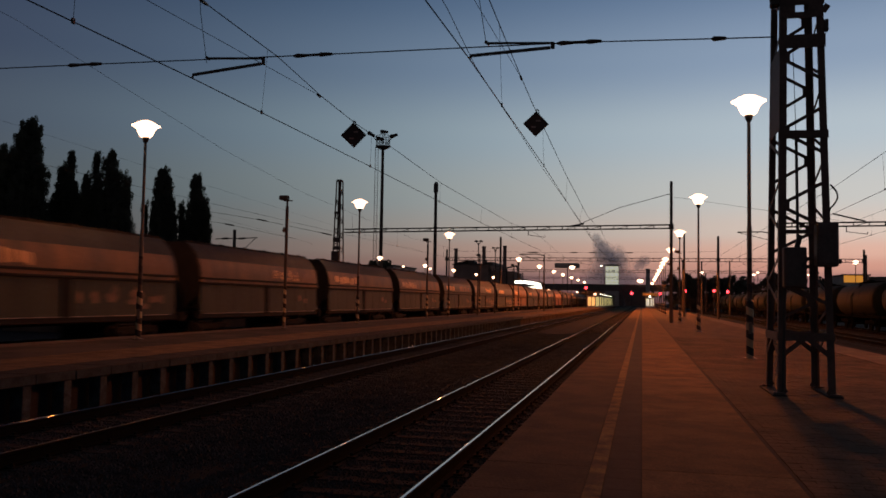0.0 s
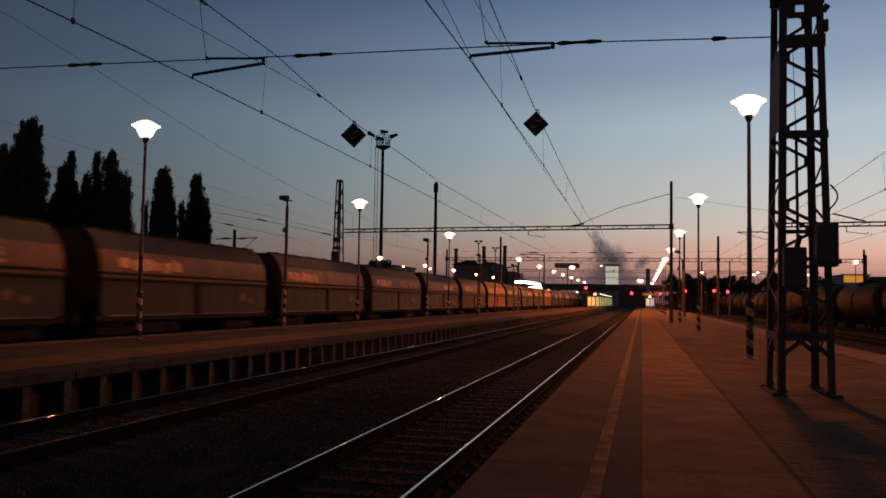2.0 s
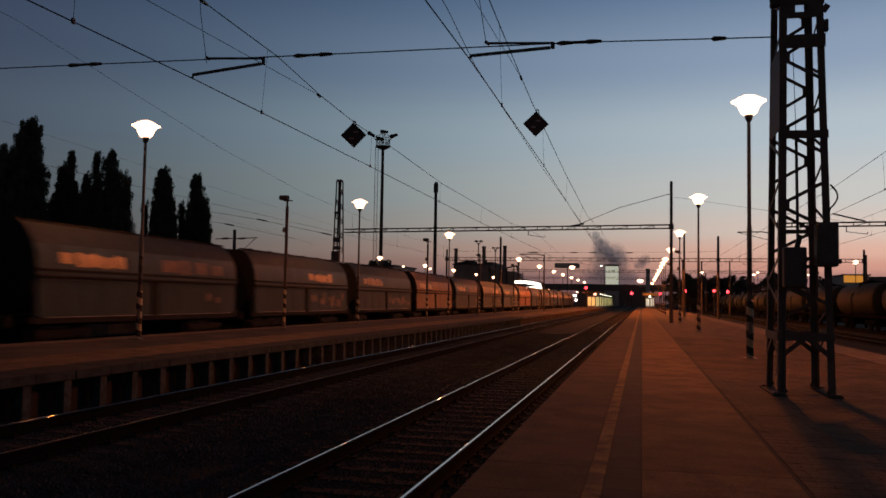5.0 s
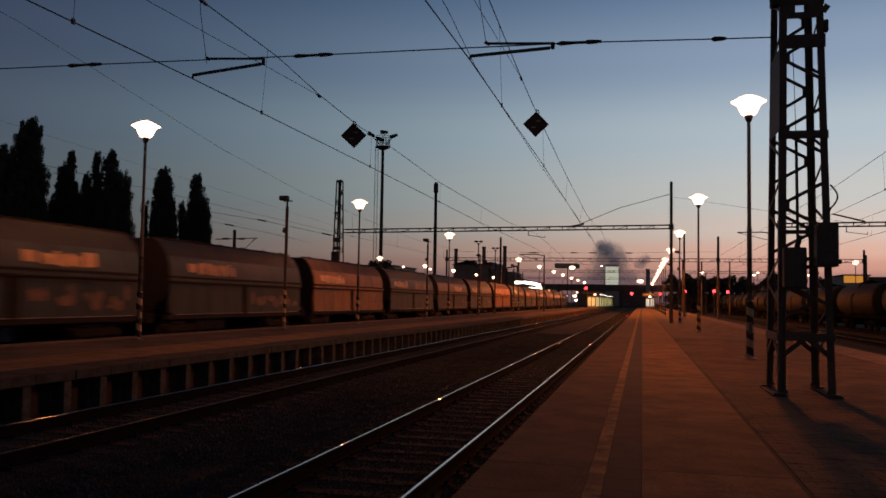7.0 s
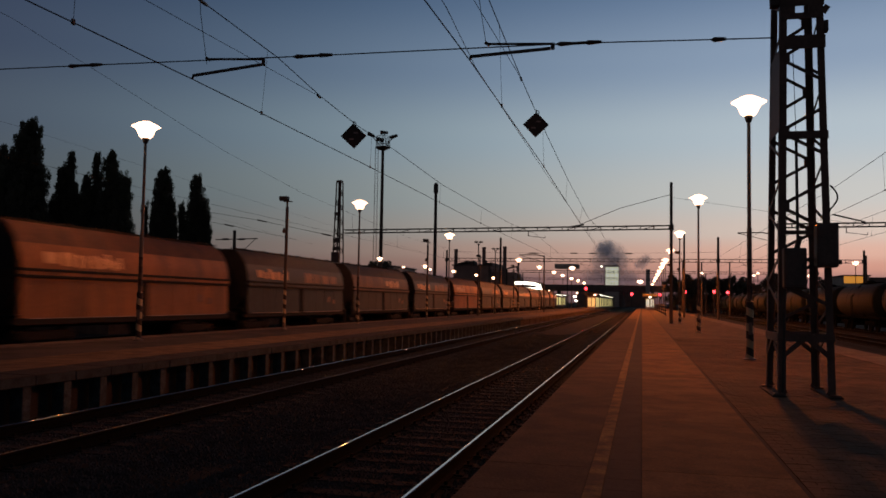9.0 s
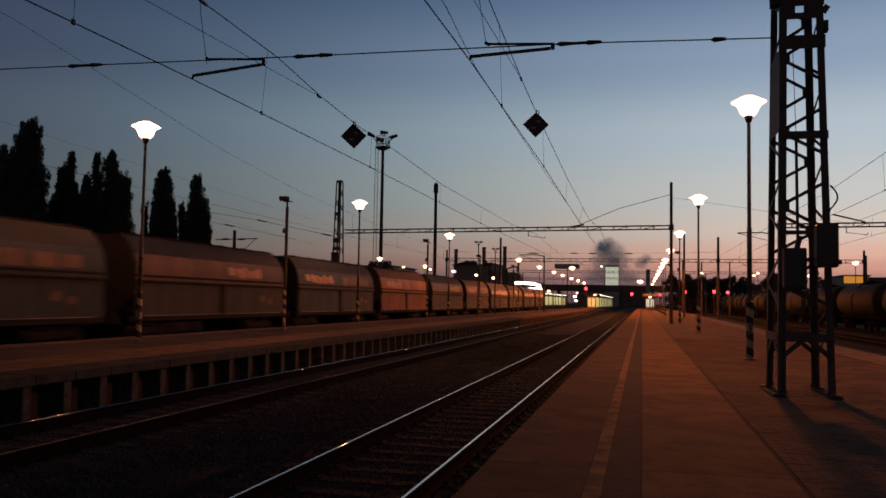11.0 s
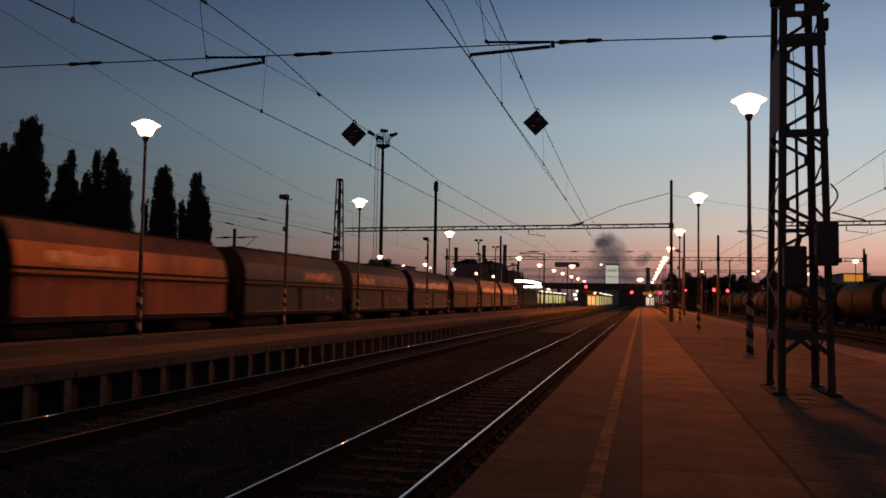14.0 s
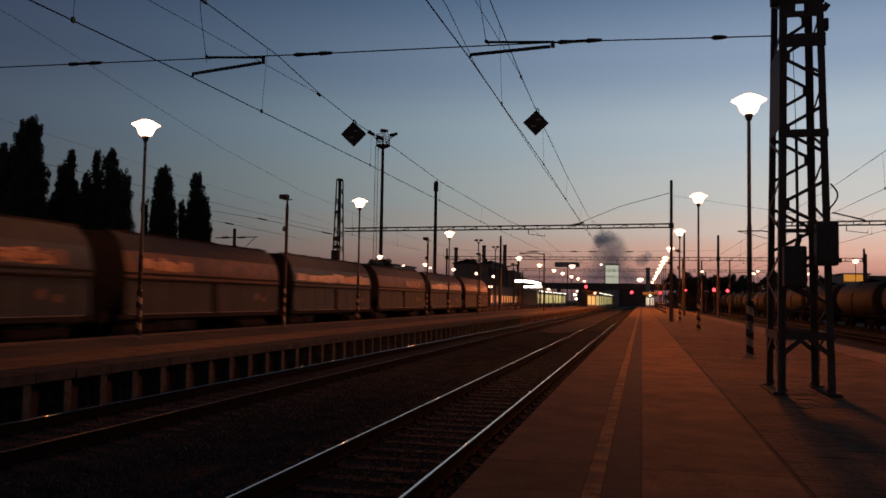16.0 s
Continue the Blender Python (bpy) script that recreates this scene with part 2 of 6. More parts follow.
M = {
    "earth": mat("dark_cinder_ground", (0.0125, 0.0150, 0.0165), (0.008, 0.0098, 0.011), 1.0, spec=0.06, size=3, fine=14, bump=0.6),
    "ballast": mat("sooty_ballast", (0.039, 0.050, 0.057), (0.024, 0.031, 0.036), 1.0, spec=0.06, size=0.5, fine=16, bump=0.5, spread="ground"),
    # darker than the stones: the shade in their gaps is put into the colour
    "soot": mat("shade_between_stones", (0.014, 0.017, 0.019), (0.009, 0.011, 0.012), 1.0, spec=0.05, size=0.5, fine=16, bump=0.5, spread="ground"),
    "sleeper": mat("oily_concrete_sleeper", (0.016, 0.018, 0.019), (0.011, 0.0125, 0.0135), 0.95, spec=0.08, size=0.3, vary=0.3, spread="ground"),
    "rust": mat("rusty_rail_web", (0.011, 0.011, 0.011), (0.0075, 0.0075, 0.0075), 0.95, spec=0.08, size=0.2),
    "rail_side": mat("oily_rail_side", (0.0075, 0.008, 0.008), (0.005, 0.0052, 0.0052), 1.0, spec=0.02, size=0.5, fine=14, bump=0.2),
    "polish": mat("polished_rail_head", (0.80, 0.60, 0.51), (0.60, 0.45, 0.38), 0.035, 1.0, size=0.6, fine=9, bump=0.0),
    "worn_head": mat("worn_rail_head", (0.14, 0.118, 0.108), (0.06, 0.05, 0.046), 0.12, 1.0, size=0.8, fine=9, bump=0.02),
    "dull_head": mat("dull_rail_head", (0.020, 0.018, 0.017), (0.012, 0.011, 0.010), 0.5, 1.0, size=0.8, fine=9, bump=0.02),
    "slab": mat("worn_concrete_slab", (0.170, 0.108, 0.056), (0.092, 0.060, 0.034), 0.95, spec=0.08, size=0.55, fine=38, bump=0.35, vary=0.18, spread="ground", worn=0.6),
    "slab_edge": mat("pale_concrete_edge", (0.150, 0.118, 0.094), (0.086, 0.068, 0.056), 0.95, spec=0.08, size=0.5, fine=40, bump=0.3, vary=0.25, spread="ground", worn=0.5),
    "edge_dark": mat("worn_dark_edge_slab", (0.088, 0.064, 0.042), (0.048, 0.036, 0.025), 0.95, spec=0.08, size=0.6, fine=38, bump=0.35, vary=0.18, spread="ground", worn=0.6),
    "oily_edge": mat("oily_dark_edge_slab", (0.045, 0.040, 0.035), (0.026, 0.024, 0.022), 0.95, spec=0.08, size=0.5, fine=38, bump=0.35, vary=0.2, spread="ground", worn=0.6),
    "asphalt": mat("patched_asphalt", (0.078, 0.064, 0.052), (0.042, 0.036, 0.031), 0.95, spec=0.08, size=1.3, fine=45, bump=0.4, spread="ground", worn=0.5),
    "joint": mat("dirty_joint_sand", (0.050, 0.040, 0.033), rough=1.0, spec=0.1, size=0.4, spread="ground"),
    "paver": mat("concrete_paver", (0.100, 0.073, 0.050), (0.052, 0.040, 0.029), 0.95, spec=0.08, size=0.8, fine=45, bump=0.3, spread="ground", worn=0.55),
    "guide": mat("worn_pale_guide_line", (0.23, 0.16, 0.07), (0.088, 0.064, 0.042), 0.95, spec=0.08, size=0.28, fine=30, spread="ground", worn=0.6),
    "tactile": mat("dark_tactile_strip", (0.056, 0.050, 0.045), (0.036, 0.033, 0.030), 0.95, spec=0.08, size=0.5, fine=40, vary=0.12, spread="ground", worn=0.5),
    # dark concrete with the shade of the recess behind the piers in its colour
    "wall_dark": mat("shaded_dark_concrete", (0.050, 0.046, 0.043), (0.030, 0.028, 0.026), 0.95, spec=0.1, size=0.5),
    # blue-grey dust; the weak lamp light on slab sides is in the colour too
    "shaded_dust": mat("shaded_dust_on_concrete", (0.046, 0.060, 0.066), (0.028, 0.036, 0.040), 0.95, spec=0.1, size=0.4, fine=30, spread="ground"),
    "pier": mat("grey_concrete_pier", (0.062, 0.080, 0.088), (0.032, 0.041, 0.045), 0.95, spec=0.1, size=0.25, fine=30, spread="ground", worn=0.6),
    "steel": mat("dark_painted_steel", (0.060, 0.050, 0.045), (0.038, 0.032, 0.028), 0.6, 0.0, spec=0.3, size=0.4, fine=25, bump=0.15),
    "lattice": mat("weathered_mast_steel", (0.120, 0.085, 0.068), (0.066, 0.045, 0.036), 0.65, 0.0, spec=0.3, size=0.35, fine=25, bump=0.2),
    "pole": mat("grey_lamp_post_paint", (0.13, 0.115, 0.10), (0.08, 0.07, 0.063), 0.55, 0.0, spec=0.35, size=0.4, fine=25, bump=0.1),
    "wire": mat("dark_copper_wire", (0.014, 0.013, 0.0125), rough=0.8, spec=0.05, bump=0),
    "insulator": mat("brown_glazed_porcelain", (0.05, 0.025, 0.018), rough=0.3, bump=0),
    "box": mat("dark_switch_box_paint", (0.090, 0.072, 0.062), (0.060, 0.047, 0.040), 0.6, spec=0.3, size=0.3, bump=0.1),
    "stripe": stripes("black_and_yellow_stripes", (0.46, 0.37, 0.22), (0.014, 0.012, 0.011), 0.19),
    "old_stripe": stripes("faded_dark_stripes", (0.085, 0.056, 0.042), (0.022, 0.017, 0.015), 0.19),
    "bowl": lit_glass("glowing_sodium_bowl", (1.0, 0.56, 0.34), 5.0, 0.45),
    "burner": glow("glowing_sodium_burner", (1.0, 0.42, 0.20), 900.0),
    "red": glow("red_signal_lens", (1.0, 0.035, 0.05), 8.0),
    "white_lamp": glow("white_tube_light", (1.0, 0.90, 0.72), 5.0),
    "warm_window": glow("warm_lit_window", (1.0, 0.36, 0.12), 0.75),
    "hall_window": glow("lit_hall_glazing", (0.86, 0.72, 0.28), 0.50),
    "cool_window": glow("cold_lit_window", (0.80, 0.80, 0.62), 0.56),
    # the floodlight on the gable is put into the wall as its own glow
    "amber_wall": glow("amber_glowing_facade", (1.0, 0.40, 0.06), 0.50),
    "dim_sign": glow("dim_amber_sign", (0.8, 0.30, 0.06), 0.16),
    "sodium_far": glow("distant_sodium_lamp", (1.0, 0.60, 0.40), 4.5),
    "plaster": mat("grey_plaster", (0.46, 0.40, 0.36), (0.32, 0.28, 0.25), 0.95, size=3),
    "brick": mat("sooty_brick", (0.27, 0.18, 0.15), (0.18, 0.12, 0.10), 0.95, size=2),
    "roof": mat("dark_roofing", (0.16, 0.125, 0.11), (0.10, 0.08, 0.07), 0.9, size=2),
    "bark": mat("grey_bark", (0.05, 0.04, 0.032), rough=0.95, size=0.3),
    "leaf": leafy("poplar_foliage", (0.115, 0.125, 0.085), (0.07, 0.078, 0.055)),
    "bush": leafy("dark_shrub_foliage", (0.11, 0.105, 0.075), (0.07, 0.068, 0.05)),
    "grey_paint": mat("faded_grey_wagon_paint", (0.046, 0.064, 0.073), (0.021, 0.030, 0.034), 0.58, spec=0.16, size=1.1, fine=14, bump=0.12, streak=0.35, spread="piece", worn=0.5),
    "brown_paint": mat("faded_oxide_wagon_paint", (0.40, 0.170, 0.046), (0.18, 0.080, 0.026), 0.58, spec=0.16, size=1.1, fine=14, bump=0.12, streak=0.35, spread="piece", worn=0.5),
    "dim_brown_paint": mat("dull_brown_wagon_paint", (0.250, 0.112, 0.040), (0.11, 0.053, 0.024), 0.58, spec=0.16, size=1.1, fine=14, bump=0.12, streak=0.35, spread="piece", worn=0.5),
    "mixed_paint": mat("rusted_brown_grey_wagon_paint", (0.165, 0.096, 0.054), (0.056, 0.046, 0.036), 0.58, spec=0.16, size=1.1, fine=14, bump=0.12, streak=0.35, spread="piece", worn=0.5),
    "grey_dust": mat("coal_dust_on_grey_paint", (0.036, 0.043, 0.048), (0.020, 0.024, 0.027), 0.75, spec=0.15, size=0.9, fine=10, bump=0.2, streak=0.5, spread="piece", worn=0.5),
    "brown_dust": mat("coal_dust_on_brown_paint", (0.100, 0.054, 0.034), (0.044, 0.031, 0.024), 0.75, spec=0.15, size=0.9, fine=10, bump=0.2, streak=0.5, spread="piece", worn=0.5),
    # darker door copies of the paints: the weaker lamp light is in the colour
    "grey_door_shade": mat("shaded_grey_door_paint", (0.034, 0.050, 0.056), (0.016, 0.024, 0.027), 0.65, spec=0.15, size=1.0, fine=12, bump=0.15, streak=0.3, spread="piece", worn=0.5),
    "olive_door_shade": mat("shaded_olive_door_paint", (0.044, 0.052, 0.042), (0.021, 0.025, 0.021), 0.65, spec=0.15, size=1.0, fine=12, bump=0.15, streak=0.3, spread="piece", worn=0.5),
    "brown_door_shade": mat("shaded_brown_door_paint", (0.270, 0.105, 0.050), (0.11, 0.050, 0.030), 0.65, spec=0.15, size=1.0, fine=12, bump=0.15, streak=0.3, spread="piece", worn=0.5),
    # pale paint for the light caught along the sill
    "lit_edge": mat("painted_lit_edge", (0.30, 0.28, 0.26), (0.12, 0.11, 0.10), 0.5, spec=0.4, size=0.6, fine=10, spread="piece", worn=0.6),
    "under": mat("grimy_underframe", (0.022, 0.021, 0.020), (0.014, 0.013, 0.013), 0.9, spec=0.15, size=0.4),
    "mark": mat("faded_pale_lettering", (0.62, 0.38, 0.19), (0.28, 0.17, 0.09), 0.6, spec=0.2, size=0.3, worn=0.6),
    "spray": mat("faded_spray_paint", (0.20, 0.115, 0.070), (0.065, 0.048, 0.040), 0.6, spec=0.2, size=0.4, worn=0.6),
    "pale_panel": mat("pale_golden_wagon_panel", (0.52, 0.36, 0.18), (0.15, 0.11, 0.07), 0.5, spec=0.4, size=0.7, fine=6, spread="piece", worn=0.6),
    "tank_frame": mat("black_tank_underframe", (0.012, 0.014, 0.014), (0.008, 0.009, 0.009), 1.0, spec=0.0, size=0.4),
    # tank colour darkened to stand in for the little lamp light out there
    "tank": mat("underlit_dark_tank_paint", (0.008, 0.017, 0.019), (0.0045, 0.009, 0.010), 0.7, spec=0.06, size=1.2, streak=0.4),
    "sign": mat("dark_sign_enamel", (0.045, 0.034, 0.034), (0.030, 0.024, 0.024), 0.6, spec=0.3, size=0.2),
    "sign_bar": mat("dull_sign_mark", (0.36, 0.26, 0.25), (0.22, 0.15, 0.14), rough=0.6, size=0.1),
}


# ---------------------------------------------------------------- mesh tools
class Shape:
    """Gathers vertices and faces of one mesh."""

    def __init__(self):
        self.v, self.f = [], []

    def add(self, verts, faces):
        n = len(self.v)
        self.v += [tuple(p) for p in verts]
        self.f += [tuple(i + n for i in f) for f in faces]
        return self

    def box(self, x0, y0, z0, x1, y1, z1, c=0.0):
        if c <= 0:
            p = [(x, y, z) for z in (z0, z1) for y in (y0, y1) for x in (x0, x1)]
            return self.add(p, [(0, 2, 3, 1), (4, 5, 7, 6), (0, 1, 5, 4), (2, 6, 7, 3), (0, 4, 6, 2), (1, 3, 7, 5)])
        rings = []
        for z, d in ((z0, c), (z0 + c, 0), (z1 - c, 0), (z1, c)):
            a, b, e, g = x0 + d, x1 - d, y0 + d, y1 - d
            k = 0 if d else c
            rings += [(a + k, e, z), (b - k, e, z), (b, e + k, z), (b, g - k, z), (b - k, g, z), (a + k, g, z), (a, g - k, z), (a, e + k, z)]
        faces = [tuple(range(7, -1, -1)), tuple(range(24, 32))]
        for r in range(3):
            for i in range(8):
                j = (i + 1) % 8
                faces.append((r * 8 + i, r * 8 + j, r * 8 + 8 + j, r * 8 + 8 + i))
        return self.add(rings, faces)

    def rod(self, p, q, r0, r1=None, n=8, caps=True):
        p, q = Vector(p), Vector(q)
        r1 = r0 if r1 is None else r1
        d = (q - p).normalized()
        a = d.orthogonal().normalized()
        b = d.cross(a)
        ring = [a * math.cos(2 * math.pi * i / n) + b * math.sin(2 * math.pi * i / n) for i in range(n)]
        v = [p + r0 * w for w in ring] + [q + r1 * w for w in ring]
        f = [(i, (i + 1) % n, n + (i + 1) % n, n + i) for i in range(n)]
        if caps:
            f += [tuple(range(n - 1, -1, -1)), tuple(range(n, 2 * n))]
        return self.add(v, f)

    def line(self, points, r, n=5):
        for p, q in zip(points, points[1:]):
            self.rod(p, q, r, r, n, False)
        return self

    def bar(self, p, q, w, h, up=(0, 0, 1)):
        """A bar of rectangular section between two points; h lies along up."""
        p, q, up = Vector(p), Vector(q), Vector(up)
        d = (q - p).normalized()
        s = d.cross(up)
        s = (s if s.length > 1e-4 else d.orthogonal()).normalized()
        u = s.cross(d).normalized()
        v = [e + s * (i * w / 2) + u * (j * h / 2) for e in (p, q) for i, j in ((-1, -1), (1, -1), (1, 1), (-1, 1))]
        return self.add(v, [(3, 2, 1, 0), (4, 5, 6, 7), (0, 1, 5, 4), (1, 2, 6, 5), (2, 3, 7, 6), (3, 0, 4, 7)])

    def lathe(self, profile, n=16, at=(0, 0, 0)):
        x, y, z = at
        v = [(x + r * math.cos(2 * math.pi * i / n), y + r * math.sin(2 * math.pi * i / n), z + h) for r, h in profile for i in range(n)]
        f = [(k * n + i, k * n + (i + 1) % n, (k + 1) * n + (i + 1) % n, (k + 1) * n + i) for k in range(len(profile) - 1) for i in range(n)]
        f += [tuple(range(n - 1, -1, -1)), tuple(range((len(profile) - 1) * n, len(profile) * n))]
        return self.add(v, f)

    def sheet(self, outline, y0, y1, closed=False):
        """An outline of (x, z) swept along y."""
        n = len(outline)
        v = [(x, y, z) for y in (y0, y1) for x, z in outline]
        last = n if closed else n - 1
        f = [(i, (i + 1) % n, n + (i + 1) % n, n + i) for i in range(last)]
        if closed:
            f += [tuple(range(n - 1, -1, -1)), tuple(range(n, 2 * n))]
        return self.add(v, f)

    def mesh(self, name, material, smooth=False):
        me = bpy.data.meshes.new(name)
        me.from_pydata(self.v, [], self.f)
        me.materials.append(M[material])
        if smooth:
            me.shade_smooth()
            me.set_sharp_from_angle(angle=radians(40))
        me.update()
        return me


def dusty(me):
    """Brake dust and weak lamp light, as one colour on every face of a slab but its top."""
    me.materials.append(M["shaded_dust"])
    for p in me.polygons:
        p.material_index = 0 if p.normal.z > 0.5 else 1
    return me


def part(name, shape, material, parent, label="", at=None, smooth=False):
    me = shape if isinstance(shape, bpy.types.Mesh) else shape.mesh(name, material, smooth)
    ob = new(name, me)
    ob.parent = parent
    if at:
        ob.location = at
    if label:
        ob["label"] = label
    return ob


def thing(name, label, category, at=(0, 0, 0), group="", kind="", turn=0.0):
    ob = new(name)
    ob.empty_display_size = 0.2
    ob.matrix_basis = pose(*at, 0, 0, turn)
    return tagged(ob, label, category, group, kind)


def solid(name, shape, material, label, category, kind="", group="", smooth=False):
    return tagged(new(name, shape.mesh(name, material, smooth)), label, category, group, kind)


# ---------------------------------------------------------------- ground, tracks, platforms
PLAT = 0.52            # platform height above the rail heads
T1, T2, T3 = -2.92, -7.90, -17.62          # tracks, by their centre lines
RIGHT_TRACKS = (8.15, 12.7, 17.4)
FAR_TRACKS = (-22.6, -36.5)


def build_ground():
    rng = np.random.default_rng(3)
    xs = np.concatenate([np.linspace(-2500, -60, 14), np.linspace(-55, 40, 60), np.linspace(50, 2500, 14)])
    ys = np.concatenate([np.linspace(-400, -20, 6), np.linspace(-15, 120, 90), np.linspace(130, 4000, 24)])
    s = Shape()
    near = [(x, y) for y in ys for x in xs]
    v = [(x, y, -0.27 + (0.03 * noise.noise((x * 0.7, y * 0.7, 0)) if -60 < x < 45 and y < 125 else 0)) for x, y in near]
    n = len(xs)
    s.add(v, [(j * n + i, j * n + i + 1, (j + 1) * n + i + 1, (j + 1) * n + i) for j in range(len(ys) - 1) for i in range(n - 1)])
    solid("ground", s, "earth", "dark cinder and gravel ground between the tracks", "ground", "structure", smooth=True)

    # loose ballast stones between and beside the two near tracks
    count = 110000
    y = 4.5 + 50 * rng.random(count) ** 1.7
    x = rng.uniform(-9.75, -1.05, count)
    r = rng.uniform(0.022, 0.045, count)
    turn = rng.uniform(0, 2 * math.pi, count)
    off = np.abs(np.abs(x - (T1 + T2) / 2) - (T1 - T2) / 2)
    up = np.where(off < 1.55, -0.190, np.where(off < 2.1, -0.190 - 0.085 * (off - 1.55) / 0.55, -0.262))
    keep = ~((np.abs(off - 0.753) < 0.11))
    base = np.array([(1, 0, -0.3), (-0.6, 0.8, -0.3), (-0.5, -0.85, -0.3), (0.1, 0.1, 0.85), (0.3, 0.55, 0.45)])
    c, d = np.cos(turn) * r, np.sin(turn) * r
    v = np.stack([x[:, None] + c[:, None] * base[:, 0] - d[:, None] * base[:, 1], y[:, None] + d[:, None] * base[:, 0] + c[:, None] * base[:, 1], up[:, None] + 0.95 * r[:, None] * base[:, 2]], -1)[keep]
    k = 5 * np.arange(len(v))[:, None, None]
    f = (np.array([(0, 1, 4), (1, 3, 4), (1, 2, 3), (2, 0, 3), (0, 4, 3)]) + k).reshape(-1, 3)
    me = bpy.data.meshes.new("ballast")
    me.from_pydata(v.reshape(-1, 3).tolist(), [], f.tolist())
    me.materials.append(M["ballast"])
    tagged(new("ballast", me), "sooty crushed stone ballast round the sleepers", "ballast", kind="stuff")


def rail_mesh(length):
    foot = [(-0.065, -0.172), (0.065, -0.172), (0.065, -0.16), (0.012, -0.145), (0.012, -0.05), (0.034, -0.04), (0.034, -0.009), (0.023, -0.004),
            (-0.023, -0.004), (-0.034, -0.009), (-0.034, -0.04), (-0.012, -0.05), (-0.012, -0.145), (-0.065, -0.16)]
    head = [(-0.016, -0.012), (0.016, -0.012)] + [(x, -x * x / 0.225 - max(0, abs(x) - 0.0135) ** 2 / 0.02) for x in (0.016, 0.0148, 0.0135, 0.0115, 0.009, 0.006, 0.003, 0, -0.003, -0.006, -0.009, -0.0115, -0.0135, -0.0148, -0.016)]
    round_head = [(-0.025, -0.012), (0.025, -0.012)] + [(x, -13 * max(0, abs(x) - 0.008) ** 2) for x in (0.025, 0.021, 0.017, 0.013, 0.008, 0, -0.008, -0.013, -0.017, -0.021, -0.025)]
    web = Shape().sheet(foot, 0, length, True).mesh("rail_web", "rail_side")
    top = Shape().sheet(head, 0, length, True).mesh("rail_head", "polish", True)
    return web, top, Shape().sheet(head, 0, length, True).mesh("rail_head", "dull_head", True), Shape().sheet(round_head, 0, length, True).mesh("rail_head", "worn_head", True)


def build_tracks():
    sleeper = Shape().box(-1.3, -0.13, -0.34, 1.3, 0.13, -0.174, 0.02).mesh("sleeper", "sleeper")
    chair = Shape()
    for x in (-0.753, 0.753):
        chair.box(x - 0.17, -0.07, -0.178, x + 0.17, 0.07, -0.155, 0.008)
        for d in (-0.1, 0.1):
            chair.rod((x + d, 0, -0.16), (x + d, 0, -0.115), 0.022, 0.018, 6)
    chair = chair.mesh("rail_fastening", "rust")
    y0, y1 = -20.0, 620.0
    web, top, dull, rounded = rail_mesh(y1 - y0)
    for x, detail in ((T1, 90), (T2, 90), (T3, 0), *((a, 0) for a in RIGHT_TRACKS), *((a, 0) for a in FAR_TRACKS)):
        track = thing("track", "straight railway track with polished rail heads on ballast", "track", (x, 0, 0), "station tracks", "structure")
        for side in (-0.753, 0.753):
            rail = part("rail", web, "rail_side", track, at=(side, y0, 0))
            part("rail_head", top if x == T1 else rounded if x == T2 and side < 0 else dull, "polish", rail, "shiny worn rail top")
        for i in range(detail):
            sl = part("sleeper", sleeper, "sleeper", track, at=(0, 3 + 0.61 * i, 0))
            if i < 60:
                part("rail_fastening", chair, "rust", sl)
        rest = Shape()
        start = 3 + 0.61 * detail if detail else -6
        for i in range(int((190 - start) / 0.61)):
            y = start + 0.61 * i
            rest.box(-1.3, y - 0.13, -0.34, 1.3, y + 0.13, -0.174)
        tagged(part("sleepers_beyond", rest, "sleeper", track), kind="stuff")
        # dark bed colour stands in for shade between the stones
        part("ballast_bed", Shape().sheet([(-2.1, -0.30), (-1.55, -0.186), (1.55, -0.186), (2.1, -0.30)], -20, 600), "soot", track)


def field(name, material, parent, x0, x1, dx, y0, y1, dy, gap, z0, z1, chamfer=0.0, shift=0.0, loose=(0, 0, 0)):
    """Many small paving blocks in one mesh; those of rows loose[0] to loose[1], in the first loose[2] columns, are pieces of their own."""
    e = chamfer
    p, q, r, t = gap / 2, dx - gap / 2, gap / 2, dy - gap / 2
    piece = Shape().add([(p, r, z0 - z1), (q, r, z0 - z1), (q, t, z0 - z1), (p, t, z0 - z1), (p + e, r + e, 0), (q - e, r + e, 0), (q - e, t - e, 0), (p + e, t - e, 0)],
                        [(4, 5, 6, 7), (0, 1, 5, 4), (1, 2, 6, 5), (2, 3, 7, 6), (3, 0, 4, 7)]).mesh("paver", material)
    s = Shape()
    rng = random.Random(5)
    ny, nx = int((y1 - y0) / dy), int(round((x1 - x0) / dx))
    for j in range(ny):
        for i in range(-1 if j % 2 else 0, nx):
            z = z1 + rng.uniform(-0.002, 0.002)
            a = x0 + i * dx + (shift if j % 2 else 0)
            if loose[0] <= j < loose[1] and 0 <= i < loose[2]:
                part("paver", piece, material, parent, at=(a, y0 + j * dy, z))
                continue
            a, b = max(a, x0), min(a + dx, x1)
            p, q, r, t = a + gap / 2, b - gap / 2, y0 + j * dy + gap / 2, y0 + (j + 1) * dy - gap / 2
            e = chamfer
            s.add([(p, r, z0), (q, r, z0), (q, t, z0), (p, t, z0), (p + e, r + e, z), (q - e, r + e, z), (q - e, t - e, z), (p + e, t - e, z)],
                  [(4, 5, 6, 7), (0, 1, 5, 4), (1, 2, 6, 5), (2, 3, 7, 6), (3, 0, 4, 7)])
    return tagged(part(name, s, material, parent), kind="stuff")


